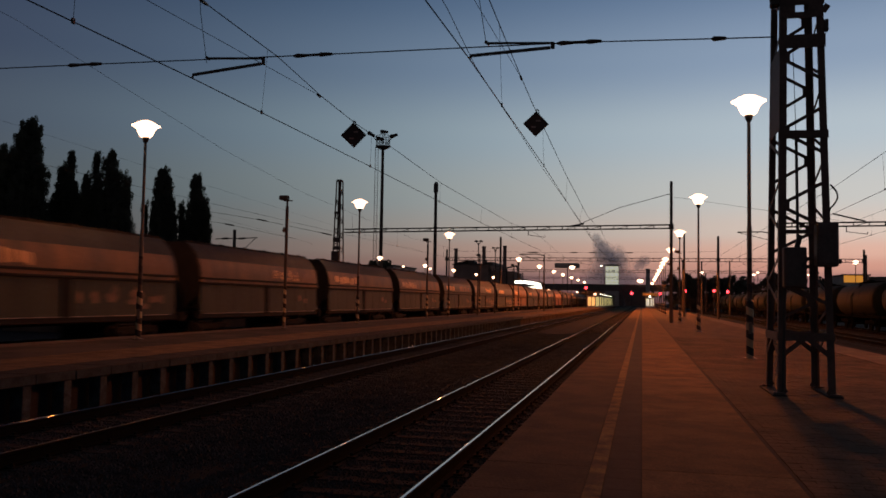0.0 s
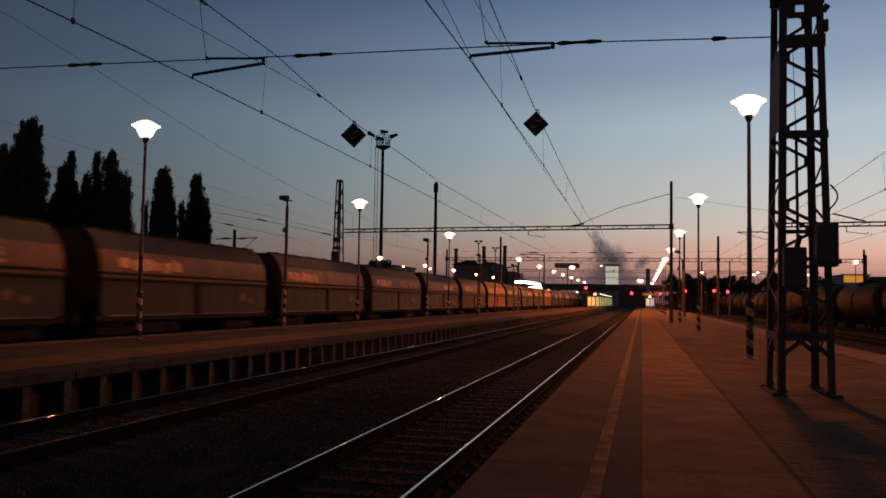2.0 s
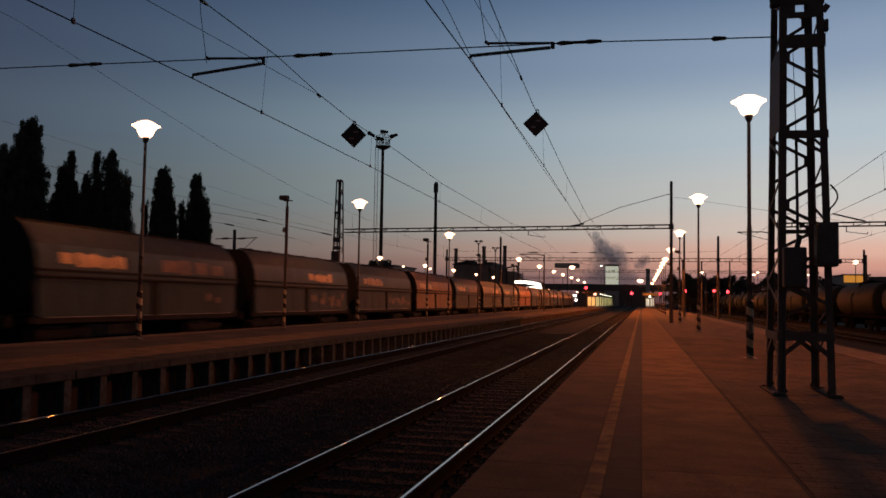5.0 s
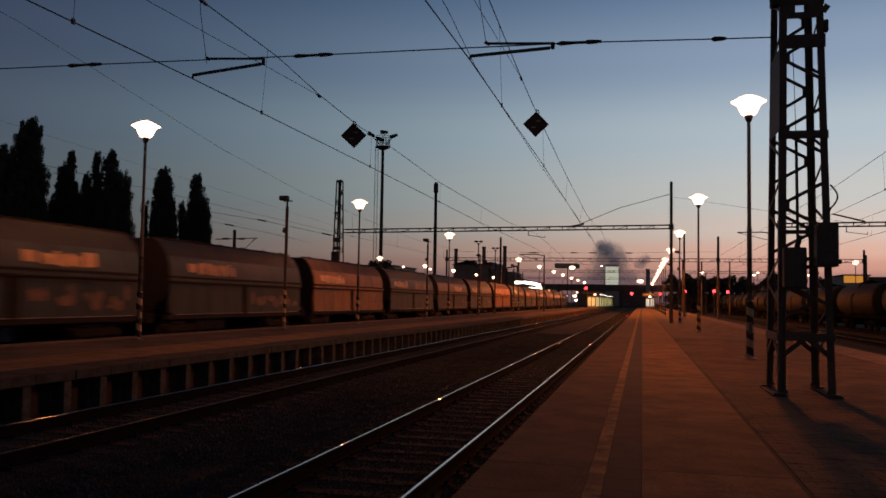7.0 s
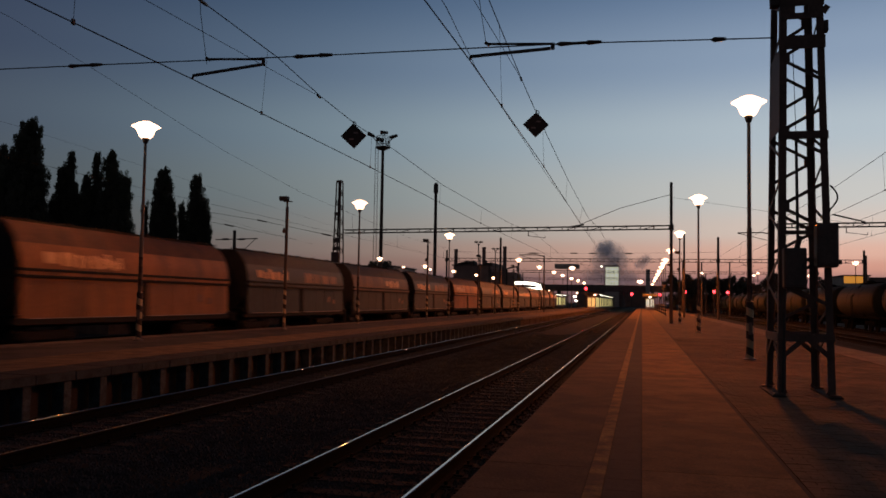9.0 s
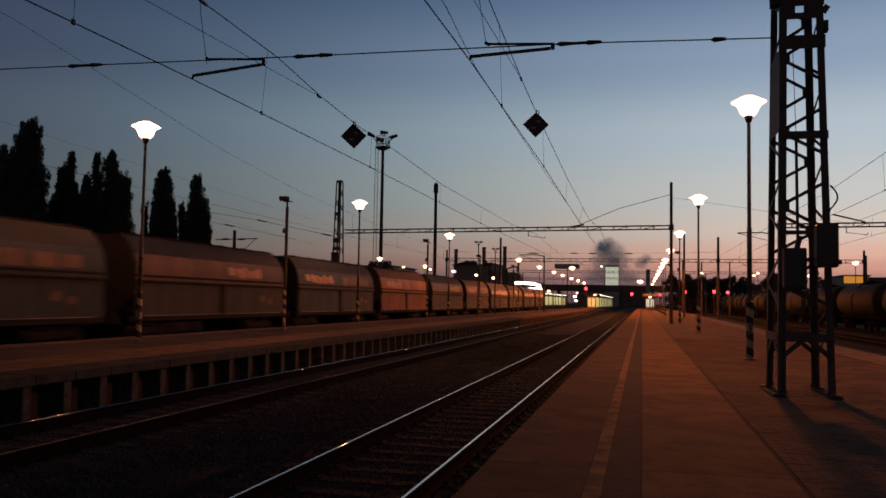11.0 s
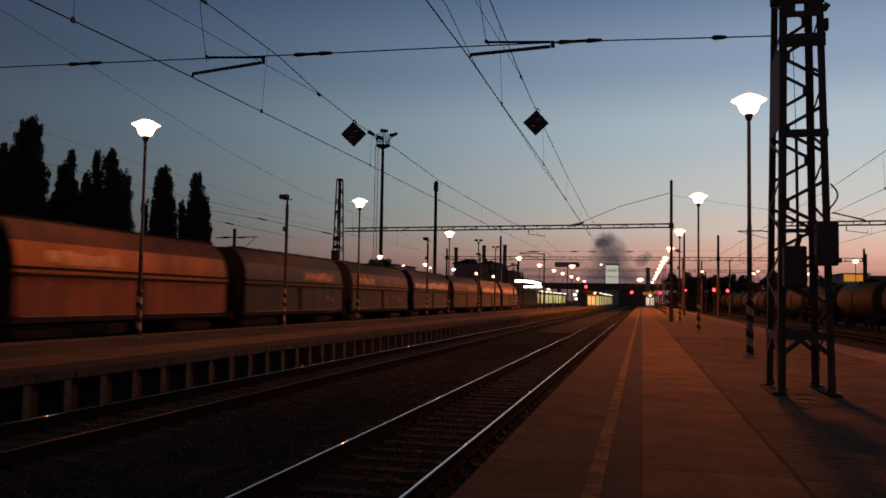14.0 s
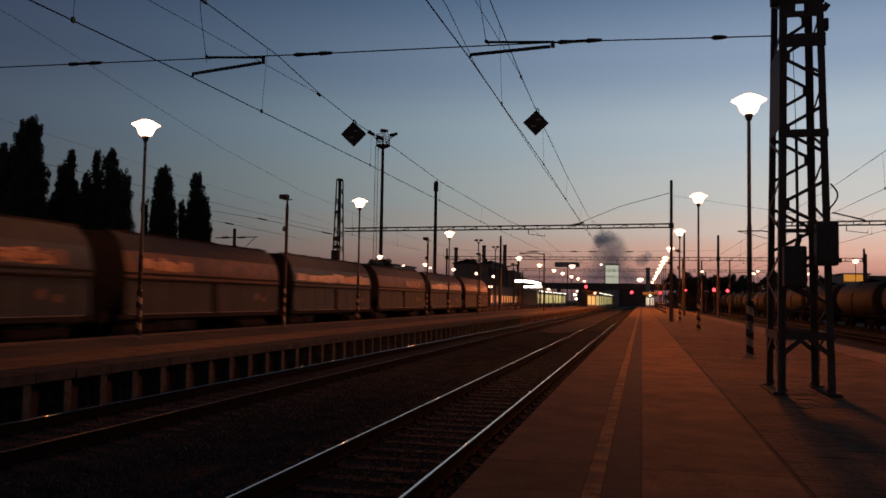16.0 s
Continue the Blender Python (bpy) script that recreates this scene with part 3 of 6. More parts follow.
def build_right_platform():
    y0, y1 = -14.0, 236.0
    p = thing("platform", "long island platform of worn concrete slabs and pavers", "platform", kind="structure")
    core = Shape().sheet([(-1.02, -0.35), (-1.02, 0.36), (-1.235, 0.36), (-1.235, 0.512), (6.45, 0.512), (6.45, 0.36), (6.2, 0.36), (6.2, -0.35)], y0, y1, True)
    part("platform_core", core, "joint", p)
    edge = dusty(Shape().box(-0.445, 0.0003, -0.16, 0.397, 0.9997, 0, 0.0015).mesh("edge_slab", "edge_dark"))
    walk_slab = Shape().box(0.002, 0.0003, -0.03, 1.130, 0.9997, 0, 0.001).mesh("paving_slab", "slab")
    tact = Shape().box(-0.270, 0.001, -0.03, -0.003, 0.399, 0.0, 0.003).mesh("tactile_slab", "tactile")
    far_edge = Shape().box(-0.55, 0.006, -0.16, 0.55, 0.994, 0, 0.012).mesh("edge_slab", "slab_edge")
    rng = random.Random(2)
    for i in range(72):
        y = 3.0 + i
        for name, me, x in (("edge_slab", edge, -0.80), ("paving_slab", walk_slab, 0.0), ("edge_slab", far_edge, 5.90)):
            ob = part(name, me, "slab", p, at=(x, y, PLAT + rng.uniform(-0.0012, 0.0012)))
            ob.rotation_euler = (rng.uniform(-0.0008, 0.0008), rng.uniform(-0.0008, 0.0008), 0)
    for i in range(180):
        part("tactile_slab", tact, "tactile", p, at=(0, 3.0 + 0.4 * i, PLAT))
    part("guide_line", Shape().box(-0.400, y0, 0.47, -0.274, y1, PLAT + 0.003, 0.003), "guide", p, "worn pale safety line")
    part("drain_channel", Shape().box(1.134, y0, 0.47, 1.168, y1, PLAT - 0.007), "joint", p, "narrow dark drain gap")
    rest = Shape()
    for y in range(75, 235):
        for x, w in ((-1.245, 0.842), (0.003, 1.11), (5.35, 1.1)):
            rest.box(x, y + 0.005, 0.40, x + w, y + 0.995, PLAT)
    for y in range(-14, 3):
        for x, w in ((-1.245, 0.842), (0.003, 1.11), (5.35, 1.1)):
            rest.box(x, y + 0.005, 0.40, x + w, y + 0.995, PLAT)
    tagged(part("slabs_beyond", rest, "slab", p), kind="stuff")
    part("tactile_strip_beyond", Shape().box(-0.27, 75, 0.47, 0, y1, PLAT), "tactile", p)
    part("tactile_strip_behind", Shape().box(-0.27, y0, 0.47, 0, 3, PLAT), "tactile", p)
    field("pavers", "paver", p, 1.17, 5.345, 0.205, 4.0, 34.0, 0.105, 0.0025, 0.47, PLAT, 0.0015, 0.1, (29, 79, 6))
    part("pavers_beyond", Shape().box(1.17, 34, 0.47, 5.345, y1, PLAT - 0.002), "paver", p)
    part("pavers_behind", Shape().box(1.17, y0, 0.47, 5.345, 4, PLAT - 0.002), "paver", p)


def build_left_platform():
    y0, y1 = -14.0, 330.0
    x0, x1 = -9.57, -15.94
    p = thing("platform", "concrete platform with overhanging slabs on short piers", "platform", kind="structure")
    part("platform_core", Shape().sheet([(-9.95, -0.4), (-9.95, 0.3), (-9.9, 0.49), (-15.5, 0.49), (-15.5, -0.4)], y0, y1, True), "wall_dark", p)
    slab = dusty(Shape().box(-0.9, 0.004, -0.17, 0, 0.996, 0, 0.012).mesh("edge_slab", "oily_edge"))
    walk_slab = Shape().box(-1.795, 0.002, -0.06, -0.003, 0.998, 0, 0.002).mesh("paving_slab", "slab")
    pier = Shape().box(-0.3, -0.1, -0.3, -0.06, 0.1, PLAT - 0.17, 0.012).mesh("pier", "pier")
    back = Shape().box(-0.0, 0.006, -0.17, 0.9, 0.994, 0, 0.015).mesh("edge_slab", "slab_edge")
    rng = random.Random(8)
    for i in range(66):
        y = 4.0 + i
        part("edge_slab", slab, "slab_edge", p, at=(x0 + rng.uniform(-0.008, 0.008), y, PLAT + rng.uniform(-0.004, 0.004)))
        part("pier", pier, "slab_edge", p, at=(x0, y - 0.13, 0))
        part("paving_slab", walk_slab, "slab", p, at=(x0 - 0.91, y, PLAT + rng.uniform(-0.002, 0.002)))
        part("edge_slab", back, "slab_edge", p, at=(x1, y, PLAT))
    rest = Shape()
    for y in [*range(-14, 4), *range(70, 328)]:
        rest.box(x0 - 0.9, y + 0.006, PLAT - 0.17, x0, y + 0.994, PLAT)
        rest.box(x1, y + 0.006, PLAT - 0.17, x1 + 0.9, y + 0.994, PLAT)
        rest.box(x0 - 0.3, y - 0.13, -0.3, x0 - 0.06, y + 0.07, PLAT - 0.17)
    tagged(part("slabs_beyond", rest, "slab_edge", p), kind="stuff")
    part("pavement", Shape().box(x1 + 0.905, y0, 0.42, x0 - 2.71, y1, PLAT - 0.004), "asphalt", p, "patched asphalt surface")
    for a, b in ((y0, 4.0), (70.0, y1)):
        part("paving_strip", Shape().box(x0 - 2.705, a, 0.42, x0 - 0.905, b, PLAT - 0.002), "slab", p)
    q = thing("platform", "low far platform beyond the goods train", "platform", kind="structure")
    part("platform_core", Shape().box(-34.2, 40, -0.35, -27.6, 330, PLAT, 0.02), "asphalt", q)


build_ground()
build_tracks()
build_right_platform()
build_left_platform()


# ---------------------------------------------------------------- platform lamps
def lamp_light(at, watts):
    # the reflector under the cap throws the light downwards and outwards
    d = bpy.data.lights.new("sodium_light", "SPOT")
    d.spot_size, d.spot_blend = radians(179), 0.15
    d.energy, d.color, d.shadow_soft_size = watts, SODIUM, 0.12
    new("sodium_light", d).location = at


def build_lamp():
    t = thing("platform_lamp", "lit sodium bowl lamp on a slim striped post", "lamp", group="platform lamps")
    part("base", Shape().lathe([(0.17, -0.03), (0.17, 0.02), (0.10, 0.035), (0.088, 0.05)], 14), "pole", t)
    part("striped_sleeve", Shape().lathe([(0.088, 0.05), (0.086, 1.40), (0.064, 1.42)], 14), "stripe", t, "black and yellow striped sleeve", smooth=True)
    part("faded_sleeve", Shape().lathe([(0.062, 1.42), (0.060, 2.45)], 14), "old_stripe", t, "faded dark striped upper sleeve", smooth=True)
    part("post", Shape().lathe([(0.06, 2.45), (0.058, 3.2), (0.048, 3.25), (0.042, 5.91)], 12), "pole", t, smooth=True)
    part("hatch", Shape().box(-0.04, -0.094, 0.6, 0.04, -0.075, 0.9, 0.006), "pole", t)
    part("collar", Shape().lathe([(0.055, 5.83), (0.075, 5.87), (0.10, 5.96), (0.10, 5.99)], 14), "steel", t)
    part("bowl", Shape().lathe([(0.13, 5.99), (0.19, 6.04), (0.235, 6.14), (0.275, 6.235), (0.35, 6.295), (0.42, 6.335)], 24), "bowl", t, "glowing frosted bowl", smooth=True)
    part("burner", Shape().lathe([(0.05, 6.25), (0.13, 6.27), (0.13, 6.30), (0.05, 6.32)], 10), "burner", t, "glowing lamp tube")
    part("cap", Shape().lathe([(0.42, 6.339), (0.33, 6.385), (0.24, 6.44), (0.12, 6.49), (0.04, 6.50)], 24), "bowl", t, "domed glowing top", smooth=True)
    return t


lamp = build_lamp()
lamp.location = (2.56, 21.9, PLAT)
RIGHT_LAMPS = [41.5, 61.9, 82.0, 99.5, 109.0, 119.5, 134.0, 149.5, 169.0, 190.0, 224.0]
LEFT_LAMPS = [22.3, 42.0, 63.3, 101.0, 122.0, 142.6, 159.0, 179.0, 198.0, 220.0]
FAR_LAMPS = [99.6, 122.0, 141.5, 162.0, 181.5]
for y in RIGHT_LAMPS:
    copy_thing(lamp, pose(2.58, y, PLAT))
for y in LEFT_LAMPS:
    copy_thing(lamp, pose(-14.40, y, PLAT, 0, 0, 20))
for y in FAR_LAMPS:
    copy_thing(lamp, pose(-31.4, y, PLAT))
# the lamps near enough to light what the camera sees
for x, ys in ((2.56, (21.9, 41.5, 61.9, 82.0, 99.5, 119.5, 134.0, 149.5, 169.0, 190.0)), (-14.40, (22.3, 42.0, 63.3, 101.0, 122.0, 142.6, 159.0, 179.0, 198.0, 220.0))):
    for y in ys:
        lamp_light((x, y, PLAT + 6.14), (RIGHT_WATTS if x > 0 else LEFT_WATTS) * (FAR_GAIN[x < 0] if y > 90 else 1.0))


def build_speaker_post():
    t = thing("loudspeaker_post", "unlit dark post with box head and striped foot", "post", group="dark platform posts")
    part("base", Shape().lathe([(0.13, -0.03), (0.13, 0.03), (0.07, 0.05), (0.065, 0.25)], 12), "pole", t)
    part("striped_sleeve", Shape().lathe([(0.062, 0.25), (0.06, 1.7)], 12), "stripe", t, "black and yellow striped sleeve", smooth=True)
    part("post", Shape().lathe([(0.058, 1.7), (0.064, 1.75), (0.066, 5.05), (0.042, 5.1), (0.042, 5.3)], 12), "steel", t, smooth=True)
    part("bracket", Shape().bar((-0.16, 0, 5.3), (0.22, 0, 5.3), 0.06, 0.04), "steel", t)
    part("box_head", Shape().box(-0.34, -0.12, 5.33, 0.04, 0.14, 5.52, 0.03), "steel", t, "dark box head")
    part("side_lamp", Shape().lathe([(0.05, 3.98), (0.07, 4.06), (0.03, 4.2)], 10, (-0.12, 0, 0)), "box", t)
    return t


post = build_speaker_post()
post.location = (-14.4, 32.73, PLAT + 0.02)
for x, y in ((-14.4, 56.6), (-14.4, 76.0), (-14.4, 97.0), (2.9, 70.0), (2.9, 92.0)):
    copy_thing(post, pose(x, y, PLAT))


def build_unlit_lamp(x, y, z):
    t = thing("unlit_lamp", "unlit lamp post with two flat heads", "lamp", (x, y, PLAT), "unlit platform lamps")
    part("post", Shape().lathe([(0.11, -0.03), (0.07, 0.3), (0.045, z - PLAT - 0.1)], 12), "steel", t, smooth=True)
    for s in (-1, 1):
        part("arm", Shape().rod((0, 0, z - PLAT - 0.35), (s * 0.18, 0, z - PLAT), 0.025), "steel", t)
        part("lamp_head", Shape().lathe([(0.08, z - PLAT - 0.03), (0.19, z - PLAT), (0.19, z - PLAT + 0.06), (0.1, z - PLAT + 0.13)], 14, (s * 0.21, 0, 0)), "steel", t, "dark flat lamp head")


build_unlit_lamp(-14.4, 75.2, 7.1)
build_unlit_lamp(-14.4, 84.3, 7.06)


# ---------------------------------------------------------------- overhead line
def build_mast_tower(at, label, top=12.4, boxes=True, slim=0.20):
    """A tapered four-legged lattice mast."""
    t = thing("lattice_mast", label, "mast", at)

    def half_width(z):
        k = z / 12.4
        return 0.385 * (1 - k) + slim * k, 0.62 * (1 - k) + 1.5 * slim * k

    for sx in (-1, 1):
        for sy in (-1, 1):
            a, b = half_width(0), half_width(top)
            leg = Shape()
            p, q = Vector((sx * a[0], sy * a[1], -0.02)), Vector((sx * b[0], sy * b[1], top))
            leg.bar(p + Vector((-sx * 0.044, 0, 0)), q + Vector((-sx * 0.044, 0, 0)), 0.104, 0.016, (0, 1, 0))
            leg.bar(p + Vector((0, -sy * 0.044, 0)), q + Vector((0, -sy * 0.044, 0)), 0.016, 0.104, (0, 1, 0))
            part("leg", leg, "lattice", t)
            part("foot_plate", Shape().box(p.x - 0.075, p.y - 0.075, 0.014, p.x + 0.075, p.y + 0.075, 0.05, 0.01), "lattice", t)
            part("foot_gusset", Shape().add([(p.x, p.y + d, z) if w == 0 else (p.x - sx * w, p.y + d, z) for d in (-0.008, 0.008) for w, z in ((0, 0.05), (0.13, 0.05), (0, 0.30))],
                                            [(0, 1, 2), (5, 4, 3), (0, 3, 4, 1), (1, 4, 5, 2), (2, 5, 3, 0)]), "lattice", t)
        part("footing", Shape().box(sx * a[0] - 0.10, -a[1] - 0.10, -0.03, sx * a[0] + 0.10, a[1] + 0.10, 0.022, 0.01), "wall_dark", t, "low dark concrete footing")
    # K bracing: pairs of diagonals meet on one leg, by turns on the near and the far face
    for k, first in ((-1, 1.68), (1, 1.38)):
        z = first
        while z < top - 0.6:
            lo, mid, hi = (half_width(z + d) for d in (-0.37, 0, 0.37))
            for d, e in ((-0.37, lo), (0.37, hi)):
                part("brace", Shape().bar((k * mid[0], k * mid[1], z), (-k * e[0], k * e[1], z + d), 0.050, 0.012, (0, 1, 0)), "lattice", t)
                part("side_brace", Shape().bar((k * mid[0], -k * mid[1], z), (k * e[0], k * e[1], z + d), 0.012, 0.050, (0, 1, 0)), "lattice", t)
            part("gusset", Shape().box(k * (mid[0] - 0.07) - 0.07, k * mid[1] - 0.008, z - 0.09, k * (mid[0] - 0.07) + 0.07, k * mid[1] + 0.008, z + 0.09), "lattice", t)
            part("gusset", Shape().box(k * mid[0] - 0.008, -k * (mid[1] - 0.08) - 0.08, z - 0.10, k * mid[0] + 0.008, -k * (mid[1] - 0.08) + 0.08, z + 0.10), "lattice", t)
            z += 1.12
    for sy in (-1, 1):
        a, b = half_width(0.54), half_width(0.85)
        for sx in (-1, 1):
            part("knee_brace", Shape().bar((sx * a[0], sy * a[1], 0.54), (0.0, sy * b[1], 0.86), 0.07, 0.012, (0, 1, 0)), "lattice", t)
            part("knee_brace", Shape().bar((sx * a[0], sy * a[1], 0.54), (sx * b[0], 0.0, 0.86), 0.06, 0.012, (1, 0, 0)), "lattice", t)
    for z, h in ((0.80, 0.12), (3.80, 0.12), (5.18, 0.20), (5.84, 0.27), (6.43, 0.35), (8.6, 0.2), (11.2, 0.2)):
        if z > top - 0.2:
            continue
        a, b = half_width(z)
        band = Shape()
        for sy in ((-1, 1) if z < 1 else (-1,)):
            band.box(-a - 0.02, sy * (b + 0.012) - 0.012, z, a + 0.02, sy * (b + 0.012) + 0.012, z + h)
        for sx in ((-1, 1) if z < 1 else ()):
            band.box(sx * (a + 0.012) - 0.012, -b, z, sx * (a + 0.012) + 0.012, b, z + h)
        part("band_plate", band, "lattice", t)
    if boxes:
        lo, hi = half_width(3.95), half_width(5.2)
        part("side_plate", Shape().add([(-e[0] + d, k * (e[1] - 0.05), z) for z, e in ((3.95, lo), (5.2, hi)) for d in (-0.006, 0.006) for k in (-1, 1)],
                                       [(0, 1, 3, 2), (4, 6, 7, 5), (0, 4, 5, 1), (2, 3, 7, 6), (0, 2, 6, 4), (1, 5, 7, 3)]), "lattice", t, "riveted stiffening plate")
        a, b = half_width(5.7)
        part("head_plate", Shape().box(-a, -b - 0.022, 5.64, a, -b, 5.73).box(-a, -b - 0.022, 5.73, -0.09, -b, 5.84).box(0.10, -b - 0.022, 5.73, a, -b, 5.84), "lattice", t, "bolted plate with an oblong hole")
        part("conduit", Shape().rod((-0.10, -0.60, 2.2), (-0.10, -0.53, 3.8), 0.022, n=8), "steel", t)
        part("earth_wire", Shape().rod((-0.10, -0.53, 3.8), (-0.13, -0.49, 5.2), 0.005, n=5), "wire", t)
        part("conduit", Shape().rod((-0.33, -0.63, 0.05), (-0.28, -0.62, 1.6), 0.02, n=8), "steel", t)
        part("bracket", Shape().bar((-0.30, -0.47, 5.95), (-0.45, -0.47, 5.95), 0.05, 0.05), "lattice", t)
        part("insulator_bracket", Shape().box(-0.44, -0.55, 5.84, -0.32, -0.38, 5.98, 0.01), "steel", t)
        part("bracket", Shape().box(0.31, -0.5, 5.42, 0.375, -0.4, 5.6, 0.01), "steel", t)
        part("step_iron", Shape().bar((0.30, -0.48, 5.72), (0.37, -0.48, 5.82), 0.02, 0.09), "lattice", t)
        part("step_iron", Shape().bar((0.29, -0.48, 6.12), (0.36, -0.48, 6.2), 0.02, 0.09), "lattice", t)
        part("cable_loop", Shape().line([(0.36 + 0.10 * math.sin(u * 0.45) * (1 if u < 7 else 0.4), -0.55, 3.1 - 0.05 * u) for u in range(9)], 0.013), "wire", t)
        one = part("switch_box", Shape().box(-0.33, -0.86, 1.57, -0.02, -0.62, 2.16, 0.02), "box", t, "dark steel switch box")
        part("box_door", Shape().box(-0.30, -0.872, 1.61, -0.05, -0.858, 2.12, 0.005), "box", one)
        part("hasp", Shape().box(-0.10, -0.89, 1.85, -0.07, -0.87, 1.93), "steel", one)
        part("lever", Shape().bar((-0.14, -0.74, 2.15), (-0.09, -0.74, 2.34), 0.05, 0.07), "steel", t)
        two = part("switch_box", Shape().box(0.11, -0.90, 1.88, 0.40, -0.62, 2.5, 0.02), "box", t, "dark steel switch box")
        part("box_door", Shape().box(0.14, -0.912, 1.92, 0.37, -0.898, 2.46, 0.005), "box", two)
        part("gland", Shape().rod((0.39, -0.75, 1.96), (0.46, -0.75, 1.96), 0.035), "steel", two)
        part("hanger", Shape().bar((-0.34, -0.61, 2.0), (0.39, -0.61, 2.0), 0.02, 0.06), "lattice", t)
        part("hanger", Shape().bar((-0.34, -0.61, 2.4), (0.39, -0.61, 2.4), 0.02, 0.06), "lattice", t)
    return t


SPAN_Y = 13.85
build_mast_tower((2.33, 13.9, PLAT), "dark riveted lattice mast carrying overhead line and boxes")
build_mast_tower((-24.6, 13.9, -0.25), "dark lattice mast at the far end of the span", boxes=False)


def build_span():
    t = thing("span_wire", "steel cross span wire with insulators over the tracks", "wire")
    run = [(2.0, SPAN_Y, 6.02), (1.17, SPAN_Y, 6.04), (-1.02, SPAN_Y, 6.10), (-5.69, SPAN_Y, 6.125), (-10.3, SPAN_Y, 6.175), (-12.2, SPAN_Y, 6.19), (-24.4, SPAN_Y, 6.42)]
    part("wire", Shape().line(run, 0.011), "wire", t)
    for x, z in ((1.17, 6.04), (-1.02, 6.10), (-5.69, 6.125), (-10.3, 6.175)):
        s = Shape()
        for x0, x1, r in (((-0.37, -0.08, 0.04), (0.08, 0.37, 0.04)) if x < 0 else ((-0.11, 0.12, 0.042),)):
            m = (x0 + x1) / 2
            for a, b, ra, rb in ((x0, m - 0.07, 0.014, r), (m - 0.07, m + 0.05, r, r * 0.8), (m + 0.05, x1, r * 0.8, 0.024)):
                s.rod((x + a, SPAN_Y, z), (x + b, SPAN_Y, z), ra, rb, 10)
        if x < 0:
            s.rod((x - 0.12, SPAN_Y, z), (x + 0.12, SPAN_Y, z), 0.026, n=8)
        part("insulator", s, "insulator", t)
    part("upper_span_wire", Shape().line([(2.1, SPAN_Y, 11.8), (-2.9, SPAN_Y, 9.3), (-7.9, SPAN_Y, 8.6), (-17.6, SPAN_Y, 9.3), (-24.4, SPAN_Y, 11.6)], 0.011), "wire", t)


def build_arm(x, z, label, rise=0.0, heel=0.0):
    """A registration arm below the span wire that steadies the contact wire at (x, z)."""
    t = thing("registration_arm", label, "bracket", (x, SPAN_Y, z), "registration arms")
    part("upper_tube", Shape().rod((1.40, 0, 0.185 + rise), (0.32, 0, 0.24 + rise), 0.022), "steel", t)
    part("end_clamp", Shape().bar((1.40, 0, 0.20 + rise), (1.40, 0, 0.07 + heel), 0.05, 0.05), "steel", t)
    part("steady_arm", Shape().bar((1.36, 0, 0.09 + heel), (0.02, 0, 0.04), 0.03, 0.05).bar((0.02, 0, 0.06), (0.0, 0, -0.02), 0.03, 0.03), "steel", t)
    part("hook", Shape().bar((0.34, 0, 0.22 + rise), (0.26, 0, 0.27 + rise), 0.04, 0.05), "steel", t)
    part("dropper", Shape().line([(0.28, 0, 0.24), (0.12, 0, 1.2), (0.05, 0, 2.6)], 0.006), "wire", t)


def build_catenary(contact, messenger, extra, droppers, label, thin=1.0):
    t = thing("overhead_line", label, "wire", group="overhead lines")
    part("contact_wire", Shape().line(contact, 0.0105 * thin), "wire", t)
    part("messenger_wire", Shape().line(messenger, 0.0105 * thin), "wire", t)
    for run in extra:
        part("stitch_wire", Shape().line(run, 0.006 * thin), "wire", t)
        x1, y1, z1 = run[-1]
        part("clamp", Shape().rod((x1, y1 - 0.09, z1), (x1, y1 + 0.09, z1 - 0.02), 0.03 * thin, n=8), "steel", t)
    for y in droppers:
        def height(run):
            for (ax, ay, az), (bx, by, bz) in zip(run, run[1:]):
                if ay <= y <= by:
                    k = (y - ay) / (by - ay)
                    return Vector((ax + k * (bx - ax), y, az + k * (bz - az)))
        p, q = height(contact), height(messenger)
        part("dropper", Shape().rod(p, q, 0.004, n=5), "wire", t)
        part("clip", Shape().box(p.x - 0.015, y - 0.03, p.z - 0.03, p.x + 0.015, y + 0.03, p.z + 0.05), "steel", t)
    return t


build_span()
build_arm(-2.85, 5.925, "bent tubular arm steadying the near contact wire", 0.0, 0.02)
build_arm(-8.03, 5.835, "bent tubular arm steadying the second contact wire", 0.09, 0.09)
build_catenary([(-2.85, -30, 5.93), (-2.90, 10.9, 5.93), (-2.85, 13.85, 5.905), (-2.88, 25, 5.90), (-3.08, 43, 5.87), (-3.2, 64, 5.85), (-2.7, 115, 5.85), (-3.1, 165, 5.85), (-2.9, 600, 5.85)],
               [(-2.9, -30, 8.7), (-2.93, 13.85, 7.95), (-2.93, 16.1, 7.72), (-2.93, 20.8, 7.35), (-2.93, 23.7, 7.19), (-2.93, 33.7, 6.82), (-2.93, 47, 6.55), (-2.95, 64, 7.1), (-2.9, 90, 6.5), (-2.9, 115, 7.1), (-2.9, 140, 6.5), (-2.9, 165, 7.1), (-2.9, 600, 6.9)],
               [[(-2.62, -30, 6.7), (-2.78, 11.8, 6.09), (-2.88, 14.5, 5.97), (-2.95, 26.4, 5.86), (-3.1, 64, 5.88)], [(-2.93, 10.0, 7.1), (-2.93, 14.55, 7.19), (-2.93, 20.6, 7.36)]],
               (17.3, 25.3, 34, 43, 52, 75, 85, 95, 105), "overhead contact and messenger wires above the near track")
